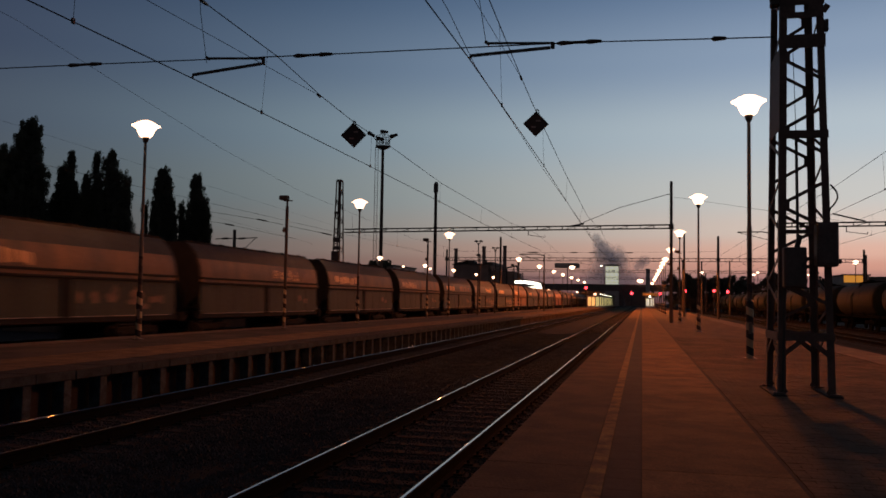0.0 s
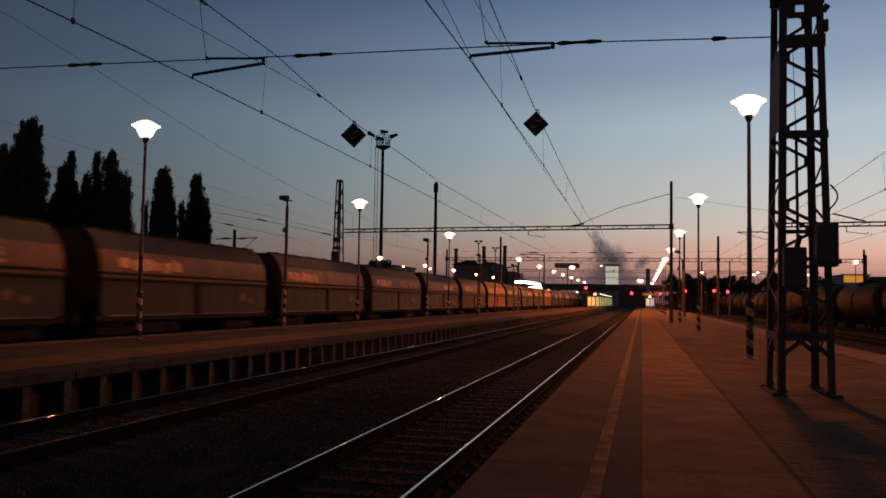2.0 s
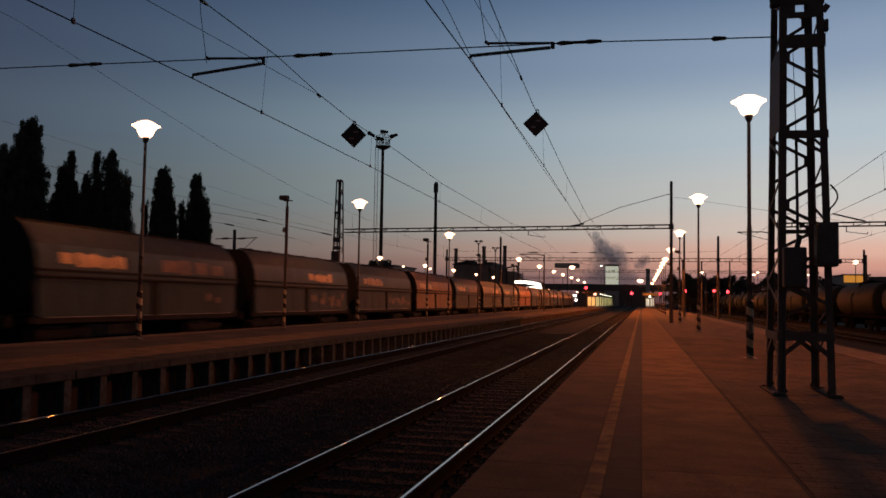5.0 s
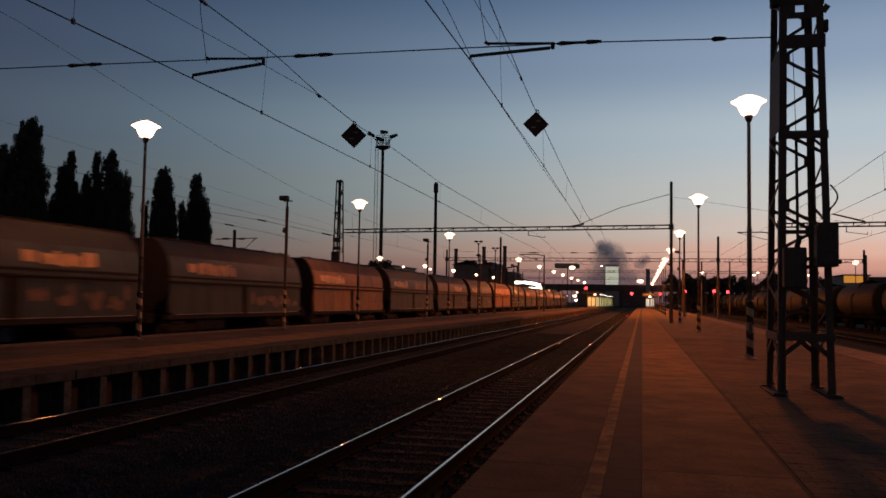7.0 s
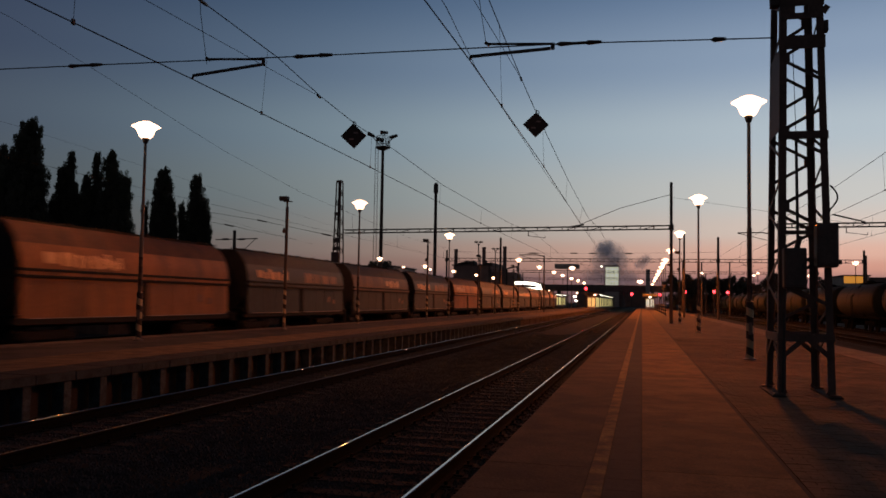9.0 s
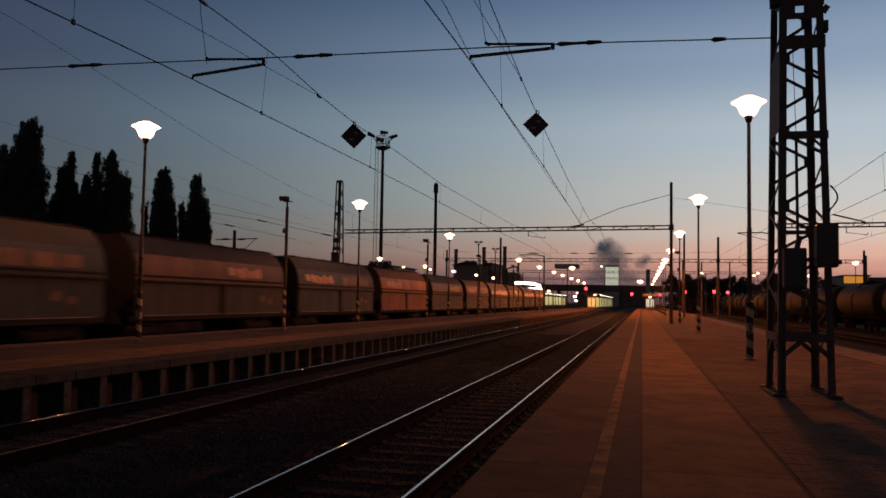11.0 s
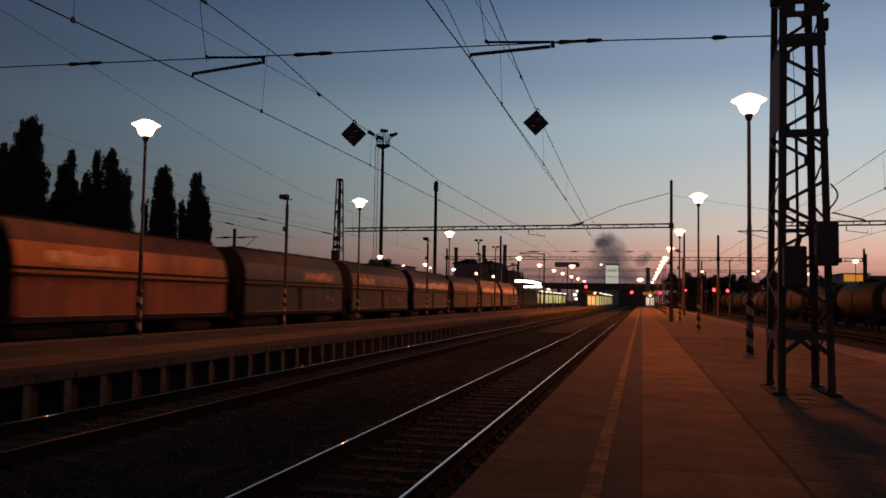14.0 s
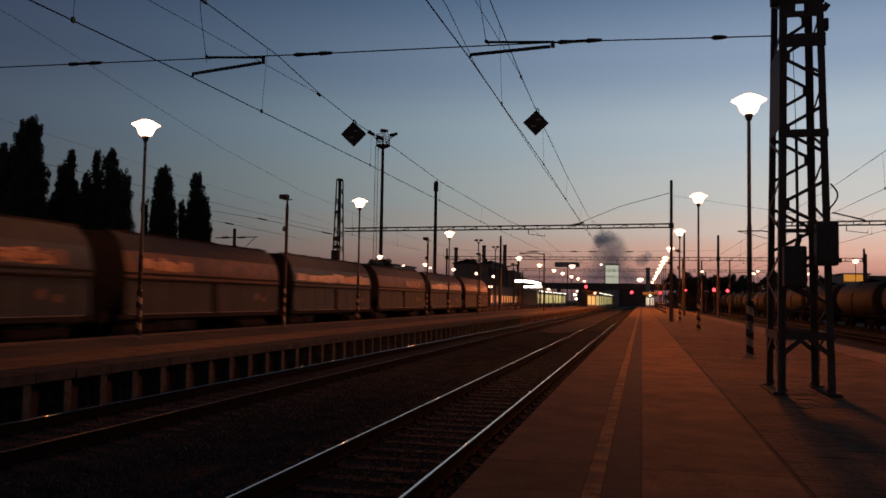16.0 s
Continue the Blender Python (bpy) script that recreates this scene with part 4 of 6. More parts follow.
second = build_catenary([(-8.0, -30, 5.74), (-7.93, 9.5, 5.71), (-8.03, 13.85, 5.81), (-7.93, 24, 5.78), (-7.95, 42, 5.75), (-7.8, 64, 5.8), (-8.1, 115, 5.8), (-7.8, 165, 5.8), (-7.9, 600, 5.8)],
               [(-7.9, -30, 8.4), (-7.9, 13.76, 7.26), (-7.9, 17.2, 7.17), (-7.9, 19.8, 6.92), (-7.9, 22.65, 6.76), (-7.9, 26.5, 6.72), (-7.9, 33, 6.52), (-7.9, 50.8, 6.6), (-7.9, 64, 7.0), (-7.9, 90, 6.4), (-7.9, 115, 7.0), (-7.9, 140, 6.4), (-7.9, 165, 7.0), (-7.9, 600, 6.9)],
               [[(-7.9, 8.0, 6.35), (-7.9, 12.0, 6.65), (-7.9, 19.7, 6.90)]],
               (10.4, 16.7, 24, 33, 42, 52, 75, 85, 95, 105), "overhead contact and messenger wires above the second track")
part("insulator", Shape().rod((-7.9, 13.72, 7.262), (-7.9, 13.84, 7.258), 0.014, 0.034, 10).rod((-7.9, 13.84, 7.258), (-7.9, 14.0, 7.253), 0.034, n=10).rod((-7.9, 14.0, 7.253), (-7.9, 14.12, 7.25), 0.034, 0.014, 10), "insulator", second)
build_catenary([(-17.5, -30, 5.7), (-17.6, 64, 5.7), (-17.6, 115, 5.7), (-17.6, 600, 5.7)], [(-17.6, -30, 12.4), (-17.6, 20.5, 9.7), (-17.6, 33, 8.15), (-17.6, 42, 7.4), (-17.6, 64, 6.6), (-17.6, 115, 6.9), (-17.6, 600, 6.9)],
               [[(-22, 20, 8.0), (-22, 64, 7.0), (-22, 115, 6.4)], [(-26, 30, 7.4), (-26, 64, 6.2)]], (50, 60, 75), "thin overhead wires above the goods train", 0.6)
for x in RIGHT_TRACKS[:2]:
    build_catenary([(x, -30, 6.0), (x + 0.2, 13.85, 5.98), (x, 40, 5.86), (x - 0.2, 64, 5.85), (x, 115, 5.85), (x, 600, 5.85)],
                   [(x, -30, 7.5), (x, 13.85, 7.6), (x, 31.8, 7.16), (x, 39.5, 7.02), (x, 64, 7.05), (x, 115, 7.0), (x, 600, 6.9)], [], (22, 32, 42, 52, 75), "overhead wires above the dark sidings")


def build_sign(at, turn, tilt):
    t = thing("diamond_sign", "dark diamond overhead line sign hung on the wire", "sign", at, "diamond signs")
    t.rotation_euler = (0, tilt, turn)
    r = 0.362
    plate = Shape().add([(x, y, z) for y in (-0.012, 0.012) for x, z in ((0, r), (r, 0), (0, -r), (-r, 0))],
                        [(0, 1, 2, 3), (7, 6, 5, 4), (0, 4, 5, 1), (1, 5, 6, 2), (2, 6, 7, 3), (3, 7, 4, 0)])
    part("plate", plate, "sign", t)
    rim = Shape()
    pts = [(0, r - 0.01), (r - 0.01, 0), (0, -r + 0.01), (-r + 0.01, 0)]
    for (a, b), (c, d) in zip(pts, pts[1:] + pts[:1]):
        rim.bar((a, -0.016, b), (c, -0.016, d), 0.012, 0.03, (0, 1, 0))
    part("rim", rim, "steel", t)
    part("mark", Shape().box(0.0, -0.02, 0.07, 0.13, -0.013, 0.11), "sign_bar", t, "dull horizontal bar")
    part("mark", Shape().box(-0.13, -0.02, -0.11, 0.0, -0.013, -0.07), "sign_bar", t, "dull horizontal bar")
    part("hook", Shape().line([(0, 0, r - 0.02), (0, 0, r + 0.06), (0.07, 0, r + 0.02), (0.07, 0, r - 0.1)], 0.014), "steel", t)


build_sign((-2.93, 23.65, 6.83), 0.10, 0.03)
build_sign((-7.98, 22.6, 6.45), 0.33, -0.05)


def build_gantry(y, x_posts, x_from, x_to, z, depth, label, arms=()):
    """A lattice beam on posts across the tracks."""
    t = thing("gantry", label, "gantry", (0, y, 0), "overhead line gantries")
    for dy in (-0.22, 0.22):
        for dz in (0, depth):
            part("chord", Shape().bar((x_from, dy, z + dz), (x_to, dy, z + dz), 0.06, 0.055), "steel", t)
    n = int((x_to - x_from) / 0.9)
    lace, up = Shape().bar((0, 0, 0), (0.9, 0, depth), 0.035, 0.035).mesh("lacing", "steel"), Shape().bar((0, 0, 0), (0, 0, depth), 0.05, 0.05).mesh("strut", "steel")
    for i in range(n):
        part("strut", up, "lattice", t, at=(x_from + 0.9 * i, -0.22, z))
        if i % 2:
            part("lacing", lace, "lattice", t, at=(x_from + 0.9 * i, 0.22, z))
    for x, top, r in x_posts:
        part("post", Shape().rod((x, 0, -0.3), (x, 0, top), r, r * 0.75, 12), "steel", t, smooth=True)
        part("collar", Shape().box(x - r - 0.03, -0.27, z - 0.05, x + r + 0.03, 0.27, z + depth + 0.05, 0.02), "steel", t)
    for x in arms:
        part("drop_tube", Shape().rod((x - 0.89, 0, z), (x - 0.89, 0, z - 0.38), 0.032), "lattice", t)
        part("arm", Shape().line([(x - 0.89, 0, z - 0.35), (x + 0.33, 0, z - 0.52), (x + 0.33, 0, z - 0.36)], 0.02), "steel", t)
    return t


g1 = build_gantry(59.5, [(1.93, 10.1, 0.125)], -22.6, 2.1, 6.90, 0.24, "long lattice gantry beam on a tall round post", (-7.1,))
g1.rotation_euler.z = -0.11
side = build_gantry(59.5, [(8.75, 7.3, 0.16), (22.8, 10.0, 0.16)], 8.6, 23.0, 6.90, 0.24, "lattice gantry beam over the dark sidings", (13.6,))
side.rotation_euler.z = -0.11
part("strut_arm", Shape().bar((11.9, 0, 7.72), (13.8, 0, 7.2), 0.07, 0.09), "steel", side)
part("stay", Shape().line([(1.82, 0, 9.25), (-1.5, 0, 8.4), (-4.65, 0, 7.15)], 0.02), "wire", g1)
part("stay_anchor", Shape().bar((-4.0, 0, 7.3), (-5.2, 0, 7.1), 0.08, 0.1), "steel", g1)
part("stay", Shape().line([(2.05, 0, 9.05), (8.8, 0, 7.85), (12.65, 0, 7.2)], 0.009), "wire", g1)
tower = build_mast_tower((-22.95, 62.05, -0.3), "tapered lattice mast holding the gantry beam", 11.2, False, 0.17)
part("cap", Shape().box(-0.2, -0.25, 11.15, 0.2, 0.25, 11.32, 0.03), "lattice", tower)
part("weight_box", Shape().box(-0.3, -0.8, 4.9, 0.35, -0.5, 5.7, 0.05), "box", tower)
throat = build_gantry(115.0, [(-26.5, 8.8, 0.16), (9.6, 10.6, 0.2), (27.0, 8.9, 0.18)], -26.5, 27.0, 7.3, 0.4, "lattice gantry beam across the station throat", (-2.4, -7.1, 13.6, 20))
part("span_wire", Shape().line([(-26.5, -0.25, 8.6), (-14, -0.25, 8.42), (-4, -0.25, 8.42), (9.6, -0.25, 8.6)], 0.012), "wire", throat)
for x, reach in ((-14.4, 0.85), (-8.9, 0.5), (-6.4, 0.6), (-1.7, 0.55)):
    part("insulator", Shape().rod((x - reach, -0.25, 8.42), (x - reach * 0.4, -0.25, 8.42), 0.03, 0.075, 8).rod((x - reach * 0.4, -0.25, 8.42), (x + reach * 0.4, -0.25, 8.42), 0.075, n=8)
         .rod((x + reach * 0.4, -0.25, 8.42), (x + reach, -0.25, 8.42), 0.075, 0.03, 8), "steel", throat, "dark insulator on the span wire")
build_gantry(160.0, [(-28.5, 8.8, 0.16), (10.5, 9.5, 0.18), (30.0, 8.9, 0.18)], -28.5, 30.0, 7.35, 0.4, "distant lattice gantry beam across the tracks", (-2.4, -7.1))
build_gantry(207.0, [(-28.5, 8.8, 0.16), (14.5, 9.0, 0.18), (34.0, 8.9, 0.18)], -28.5, 34.0, 7.3, 0.4, "distant lattice gantry beam across the tracks", (-2.4,))


def build_post(name, at, height, r, label, category="post", arm=0.0, head=False):
    t = thing(name, label, category, at, "tall dark posts")
    part("shaft", Shape().rod((0, 0, -0.3), (0, 0, height), r, r * 0.7, 12), "steel", t, smooth=True)
    if head:
        part("head", Shape().lathe([(r * 0.8, height - 1.1), (r * 1.2, height - 0.95), (r * 1.2, height - 0.2), (r * 0.5, height)], 12), "steel", t)
    if arm:
        part("arm", Shape().line([(0, 0, height - 0.15), (arm * 0.3, 0, height + 0.05), (arm, 0, height + 0.02)], 0.06), "steel", t)
        part("stay", Shape().rod((0, 0, height - 0.9), (arm, 0, height), 0.03), "steel", t)
    return t


build_post("mast", (-20.0, 81.5, -0.25), 13.75, 0.2, "tall dark round overhead line mast", "mast", head=True)
build_post("mast", (-20.0, 121.5, -0.25), 11.3, 0.2, "dark round overhead line mast", "mast")
build_post("mast", (-12.2, 108.5, 0.5), 7.3, 0.11, "dark mast with a bracket arm", "mast", arm=-3.2)
cross = build_post("mast", (-36.6, 71.5, -0.25), 8.2, 0.2, "dark mast with cross arms and insulators", "mast")
part("cross_arm", Shape().line([(-1.9, 0, 7.35), (2.3, 0, 7.45)], 0.045), "steel", cross)
part("stay", Shape().rod((2.1, 0, 7.42), (1.0, 0, 6.4), 0.03), "steel", cross)
for x in (-0.9, 0.75):
    part("insulator", Shape().rod((x - 0.3, 0, 7.38), (x + 0.3, 0, 7.4), 0.09, 0.09, 8), "insulator", cross)
build_post("mast", (4.1, 88.0, -0.25), 9.1, 0.13, "slim dark mast beside the platform", "mast")
build_post("mast", (5.9, 131.0, -0.25), 8.6, 0.15, "slim dark mast beside the platform", "mast")
build_post("mast", (13.1, 92.0, -0.25), 9.5, 0.12, "slim dark mast among the sidings", "mast", arm=-3.5)
build_post("mast", (13.9, 145.0, -0.25), 9.1, 0.15, "slim dark mast among the sidings", "mast")
build_post("mast", (31.0, 131.0, -0.25), 9.4, 0.2, "dark mast among the sidings", "mast")
build_post("mast", (-24.0, 136.0, -0.25), 7.3, 0.12, "slim dark mast with a small head", "mast", head=True)


def build_flood_tower():
    t = thing("floodlight_tower", "tall unlit floodlight tower with ladder and railed basket", "tower", (-33.0, 105.0, -0.25))
    part("shaft", Shape().rod((0, 0, 0), (0, 0, 21.8), 0.27, 0.18, 14), "steel", t, smooth=True)
    ladder = Shape()
    for x in (-0.62, -1.02):
        ladder.rod((x, 0, 2), (x, 0, 21.9), 0.035, n=6)
    for i in range(60):
        ladder.rod((-0.62, 0, 2.3 + 0.33 * i), (-1.02, 0, 2.3 + 0.33 * i), 0.018, n=5)
    part("ladder", ladder, "steel", t)
    part("deck", Shape().lathe([(0.35, 21.5), (0.95, 21.8), (0.95, 21.95), (0.3, 21.96)], 16), "steel", t)
    rail = Shape()
    for i in range(14):
        a = 2 * math.pi * i / 14
        rail.rod((0.9 * math.cos(a), 0.9 * math.sin(a), 21.9), (0.9 * math.cos(a), 0.9 * math.sin(a), 23.3), 0.03, n=5)
    for z in (22.6, 23.3):
        rail.line([(0.9 * math.cos(2 * math.pi * i / 14), 0.9 * math.sin(2 * math.pi * i / 14), z) for i in range(15)], 0.03)
    part("railing", rail, "steel", t)
    for x, y, z, a in ((-1.6, 0, 23.55, 0.5), (1.5, 0, 23.3, -0.3), (0.3, -0.4, 23.75, 0.1), (-0.5, 0.5, 23.0, 0.2)):
        s = Shape().rod((x - 0.5 * math.cos(a), y, z + 0.5 * math.sin(a)), (x + 0.45 * math.cos(a), y, z - 0.45 * math.sin(a)), 0.28, 0.18, 10)
        part("floodlight", s, "steel", t)
        part("floodlight_arm", Shape().rod((x * 0.3, y * 0.5, 22.2), (x, y, z), 0.05), "steel", t)


build_flood_tower()


cross_span = thing("span_wire", "thin cross span wires with small insulators", "wire")
part("wire", Shape().line([(-44.5, 71.5, 10.5), (-33.9, 71.5, 8.82), (-26.95, 71.5, 7.41), (-22.9, 62.6, 6.3)], 0.018), "wire", cross_span)
part("wire", Shape().line([(-44.5, 71.5, 9.7), (-37.15, 71.5, 8.42), (-30.5, 71.5, 7.1)], 0.014), "wire", cross_span)
for x, z, d in ((-33.9, 8.82, 0.20), (-37.15, 8.42, 0.19), (-27.6, 7.54, 0.21)):
    part("insulator", Shape().rod((x - 0.45, 71.5, z + 0.45 * d), (x + 0.45, 71.5, z - 0.45 * d), 0.06, 0.06, 8), "insulator", cross_span)


# ---------------------------------------------------------------- goods train
PITCH_WAGON = 13.5
GREY, BROWN, DULL, MIXED = "grey_paint", "brown_paint", "dim_brown_paint", "mixed_paint"
PROFILE = [(1.42, 2.50), (1.415, 2.72), (1.37, 2.98), (1.28, 3.24), (1.15, 3.48), (0.98, 3.69), (0.80, 3.83), (0.70, 3.88)]


def build_wagon(paint, label):
    """A hopper wagon, 11.8 m of body, its leading end at y = 0."""
    t = thing("hopper_wagon", label, "wagon", (T3, 0, 0), "goods train wagons")
    L = 11.80
    # the lower doors' shade comes from a darker copy of the paint
    dust, door_tone = ("brown_dust", "brown_door_shade" if paint == BROWN else paint) if paint in (BROWN, DULL) else ("grey_dust", "grey_door_shade" if paint == GREY else "olive_door_shade")
    for s in (-1, 1):
        for name, skin, lo, hi in (("upper_panel", paint, 0, 4), ("roof_curve", dust, 3, 8)):
            line = [(s * x, z) for x, z in PROFILE[lo:hi]]
            part(name, Shape().sheet(line + [(x - s * 0.03, z - 0.004) for x, z in reversed(line)], 0.0, L, True), skin, t, "" if lo == 0 else "dusty inward-curving roof side", smooth=True)
        for y in (0.9, 2.9, 4.9, 6.9, 8.9, 10.9):
            part("hatch_clamp", Shape().box(s * 0.74 - 0.05, y - 0.11, 3.87, s * 0.74 + 0.05, y + 0.11, 3.96, 0.02), "under", t)
        part("top_rail", Shape().bar((s * 0.70, -0.03, 3.89), (s * 0.70, L + 0.03, 3.89), 0.10, 0.07), "under", t)
        for z0, z1 in ((2.46, 2.54), (2.28, 2.36)):
            part("waist_rail", Shape().box(s * 1.44 - 0.05, -0.02, z0, s * 1.44 + 0.05, L + 0.02, z1, 0.012), "under", t, "dark waist rail")
        part("waist_web", Shape().box(s * 1.425 - 0.03, 0, 2.362, s * 1.425 + 0.03, L, 2.458), paint, t)
        # the sill's bright edge is a painted highlight strip
        part("sill_edge", Shape().box(s * 1.445 - 0.012, 0.4, 1.150, s * 1.445 + 0.012, L - 0.4, 1.168), "lit_edge", t, "thin pale strip painted as the lit sill edge")
        for k in range(2):
            y0 = 0.05 + k * (L / 2 + 0.2)
            y1 = y0 + L / 2 - 0.3
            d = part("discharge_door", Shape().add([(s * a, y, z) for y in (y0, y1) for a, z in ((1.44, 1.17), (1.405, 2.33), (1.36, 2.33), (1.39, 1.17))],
                     [(0, 1, 2, 3), (7, 6, 5, 4), (0, 4, 5, 1), (1, 5, 6, 2), (2, 6, 7, 3), (3, 7, 4, 0)]), door_tone, t)
            part("door_hinge", Shape().rod((s * 1.45, y0 + 0.1, 2.30), (s * 1.45, y1 - 0.1, 2.30), 0.03, n=6), "under", d)
            for j in (1, 2, 3):
                y = y0 + (y1 - y0) * j / 4
                part("rib", Shape().bar((s * 1.441, y, 1.2), (s * 1.408, y, 2.28), 0.05, 0.014, (s, 0, 0)), door_tone, d)
        part("middle_post", Shape().bar((s * 1.43, L / 2, 1.1), (s * 1.41, L / 2, 2.32), 0.30, 0.09, (s, 0, 0)), "under", t, "dark middle post")
        part("sill", Shape().box(s * 1.37 - 0.06, -0.1, 0.98, s * 1.37 + 0.06, L + 0.1, 1.15, 0.015), "under", t)
        part("ladder", Shape().line([(s * 1.40, -0.25, 1.0), (s * 1.40, -0.25, 2.5)], 0.02).line([(s * 1.02, -0.25, 1.0), (s * 1.02, -0.25, 2.5)], 0.02)
             .line([(s * 1.02, -0.25, 1.4), (s * 1.4, -0.25, 1.4)], 0.015).line([(s * 1.02, -0.25, 1.8), (s * 1.4, -0.25, 1.8)], 0.015), "under", t)
    end = [(x, z) for x, z in PROFILE] + [(-x, z) for x, z in reversed(PROFILE)] + [(-1.33, 1.9), (-0.5, 1.15), (0.5, 1.15), (1.33, 1.9)]
    part("end_wall", Shape().sheet(end, 0.03, 0.09, True), "under", t, "dark end wall")
    part("end_wall", Shape().sheet(end, L - 0.09, L - 0.03, True), "under", t, "dark end wall")
    part("top_deck", Shape().box(-0.72, 0.05, 3.78, 0.72, L - 0.05, 3.84), "under", t)
    part("underframe", Shape().box(-0.55, -0.78, 0.86, 0.55, L + 0.78, 1.12, 0.03), "under", t)
    for y, d in ((-0.78, -1), (L + 0.78, 1)):
        part("headstock", Shape().box(-1.28, y - 0.06, 0.88, 1.28, y + 0.06, 1.22, 0.02), "under", t)
        for x in (-0.875, 0.875):
            b = part("buffer", Shape().rod((x, y, 1.04), (x, y + d * 0.06, 1.04), 0.1, n=10).rod((x, y, 1.04), (x, y + d * 0.05, 1.04), 0.06, n=10), "under", t)
            part("buffer_head", Shape().rod((x, y + d * 0.045, 1.04), (x, y + d * 0.065, 1.04), 0.2, n=14), "under", b)
    wheel = Shape()
    for x in (-0.753, 0.753):
        wheel.rod((x - 0.065, 0, 0), (x + 0.065, 0, 0), 0.46, n=20)
        wheel.rod((x - (0.02 if x > 0 else 0.08), 0, 0), (x + (0.08 if x < 0 else 0.02), 0, 0), 0.48, n=20)
        for k in range(4):
            a = math.pi / 2 * k
            wheel.rod((x * 1.075, 0.25 * math.cos(a), 0.25 * math.sin(a)), (x * 1.11, 0.25 * math.cos(a), 0.25 * math.sin(a)), 0.05, n=6)
    wheel.rod((-0.75, 0, 0), (0.75, 0, 0), 0.085, n=10)
    for y in (1.75, L - 1.75):
        bogie = part("bogie", Shape().box(-1.05, -1.25, 0.52, -0.93, 1.25, 0.78, 0.03).box(0.93, -1.25, 0.52, 1.05, 1.25, 0.78, 0.03).box(-1.0, -0.2, 0.5, 1.0, 0.2, 0.8, 0.03)
                     .box(-1.12, -1.05, 0.32, -0.9, -0.75, 0.62, 0.02).box(-1.12, 0.75, 0.32, -0.9, 1.05, 0.62, 0.02).box(0.9, -1.05, 0.32, 1.12, -0.75, 0.62, 0.02).box(0.9, 0.75, 0.32, 1.12, 1.05, 0.62, 0.02), "under", t, at=(0, y, 0))
        for dy in (-0.9, 0.9):
            part("wheelset", wheel, "under", bogie, at=(0, dy, 0.46), smooth=True)
    # faded bars of lettering on the upper side, one round badge below
    for s in (-1, 1):
        part("data_plate", Shape().box(s * 1.425 - 0.02, L - 1.7, 1.55, s * 1.425 + 0.02, L - 1.4, 1.78), "spray", t, "faded data plate")
    return t


def upper_bar(t, y0, y1, k0, k1, material="mark", name="lettering_bar", label="faded pale bar of lettering"):
    """A thin painted bar that follows the curve of the upper side between heights k0 and k1."""
    def at(z):
        for (xa, za), (xb, zb) in zip(PROFILE, PROFILE[1:]):
            if za <= z <= zb:
                return xa + (xb - xa) * (z - za) / (zb - za)
        return PROFILE[-1][0]
    zs = [k0 + (k1 - k0) * i / 4 for i in range(5)]
    out_side = [(at(z) + 0.006, z) for z in zs]
    part(name, Shape().sheet(out_side + [(x - 0.02, z) for x, z in reversed(out_side)], y0, y1, True), material, t, label, smooth=True)


def lower_blot(t, y, z, w, h, label="faded spray-painted patch"):
    # an uneven rounded blot, 6 mm proud of the sloping door
    n = 12
    rim = [(y + w / 2 * (1 + math.cos(2 * math.pi * i / n) * (1 + 0.25 * math.sin(5.1 * i + y))), z + h / 2 * (1 + math.sin(2 * math.pi * i / n) * (1 + 0.2 * math.cos(3.7 * i + z)))) for i in range(n)]
    v = [(1.476 - 0.0302 * c + d, a, c) for d in (0.006, -0.03) for a, c in rim]
    part("spray_patch", Shape().add(v, [tuple(range(n)), tuple(range(2 * n - 1, n - 1, -1))] + [(i, n + i, n + (i + 1) % n, (i + 1) % n) for i in range(n)]), "spray", t, label)


LABELS = {GREY: "faded grey steel hopper wagon rolling in a goods train", BROWN: "rusty oxide brown hopper wagon rolling in a goods train",
          DULL: "dull rust-brown hopper wagon rolling in a goods train",
          MIXED: "stained brown-grey hopper wagon rolling in a goods train"}
masters = {p: build_wagon(p, LABELS[p]) for p in (GREY, BROWN, DULL, MIXED)}
ORDER = [MIXED, MIXED, MIXED, MIXED, MIXED, GREY, GREY, GREY, DULL, GREY, MIXED, GREY, BROWN, GREY, MIXED, GREY, MIXED, GREY, MIXED]
FIRST = -2
used = set()
wagons = []
for i, paint in enumerate(ORDER):
    if paint in used:
        w = copy_thing(masters[paint], pose(T3, 0, 0))
    else:
        w = masters[paint]
        used.add(paint)
    wagons.append(w)
rng = random.Random(11)
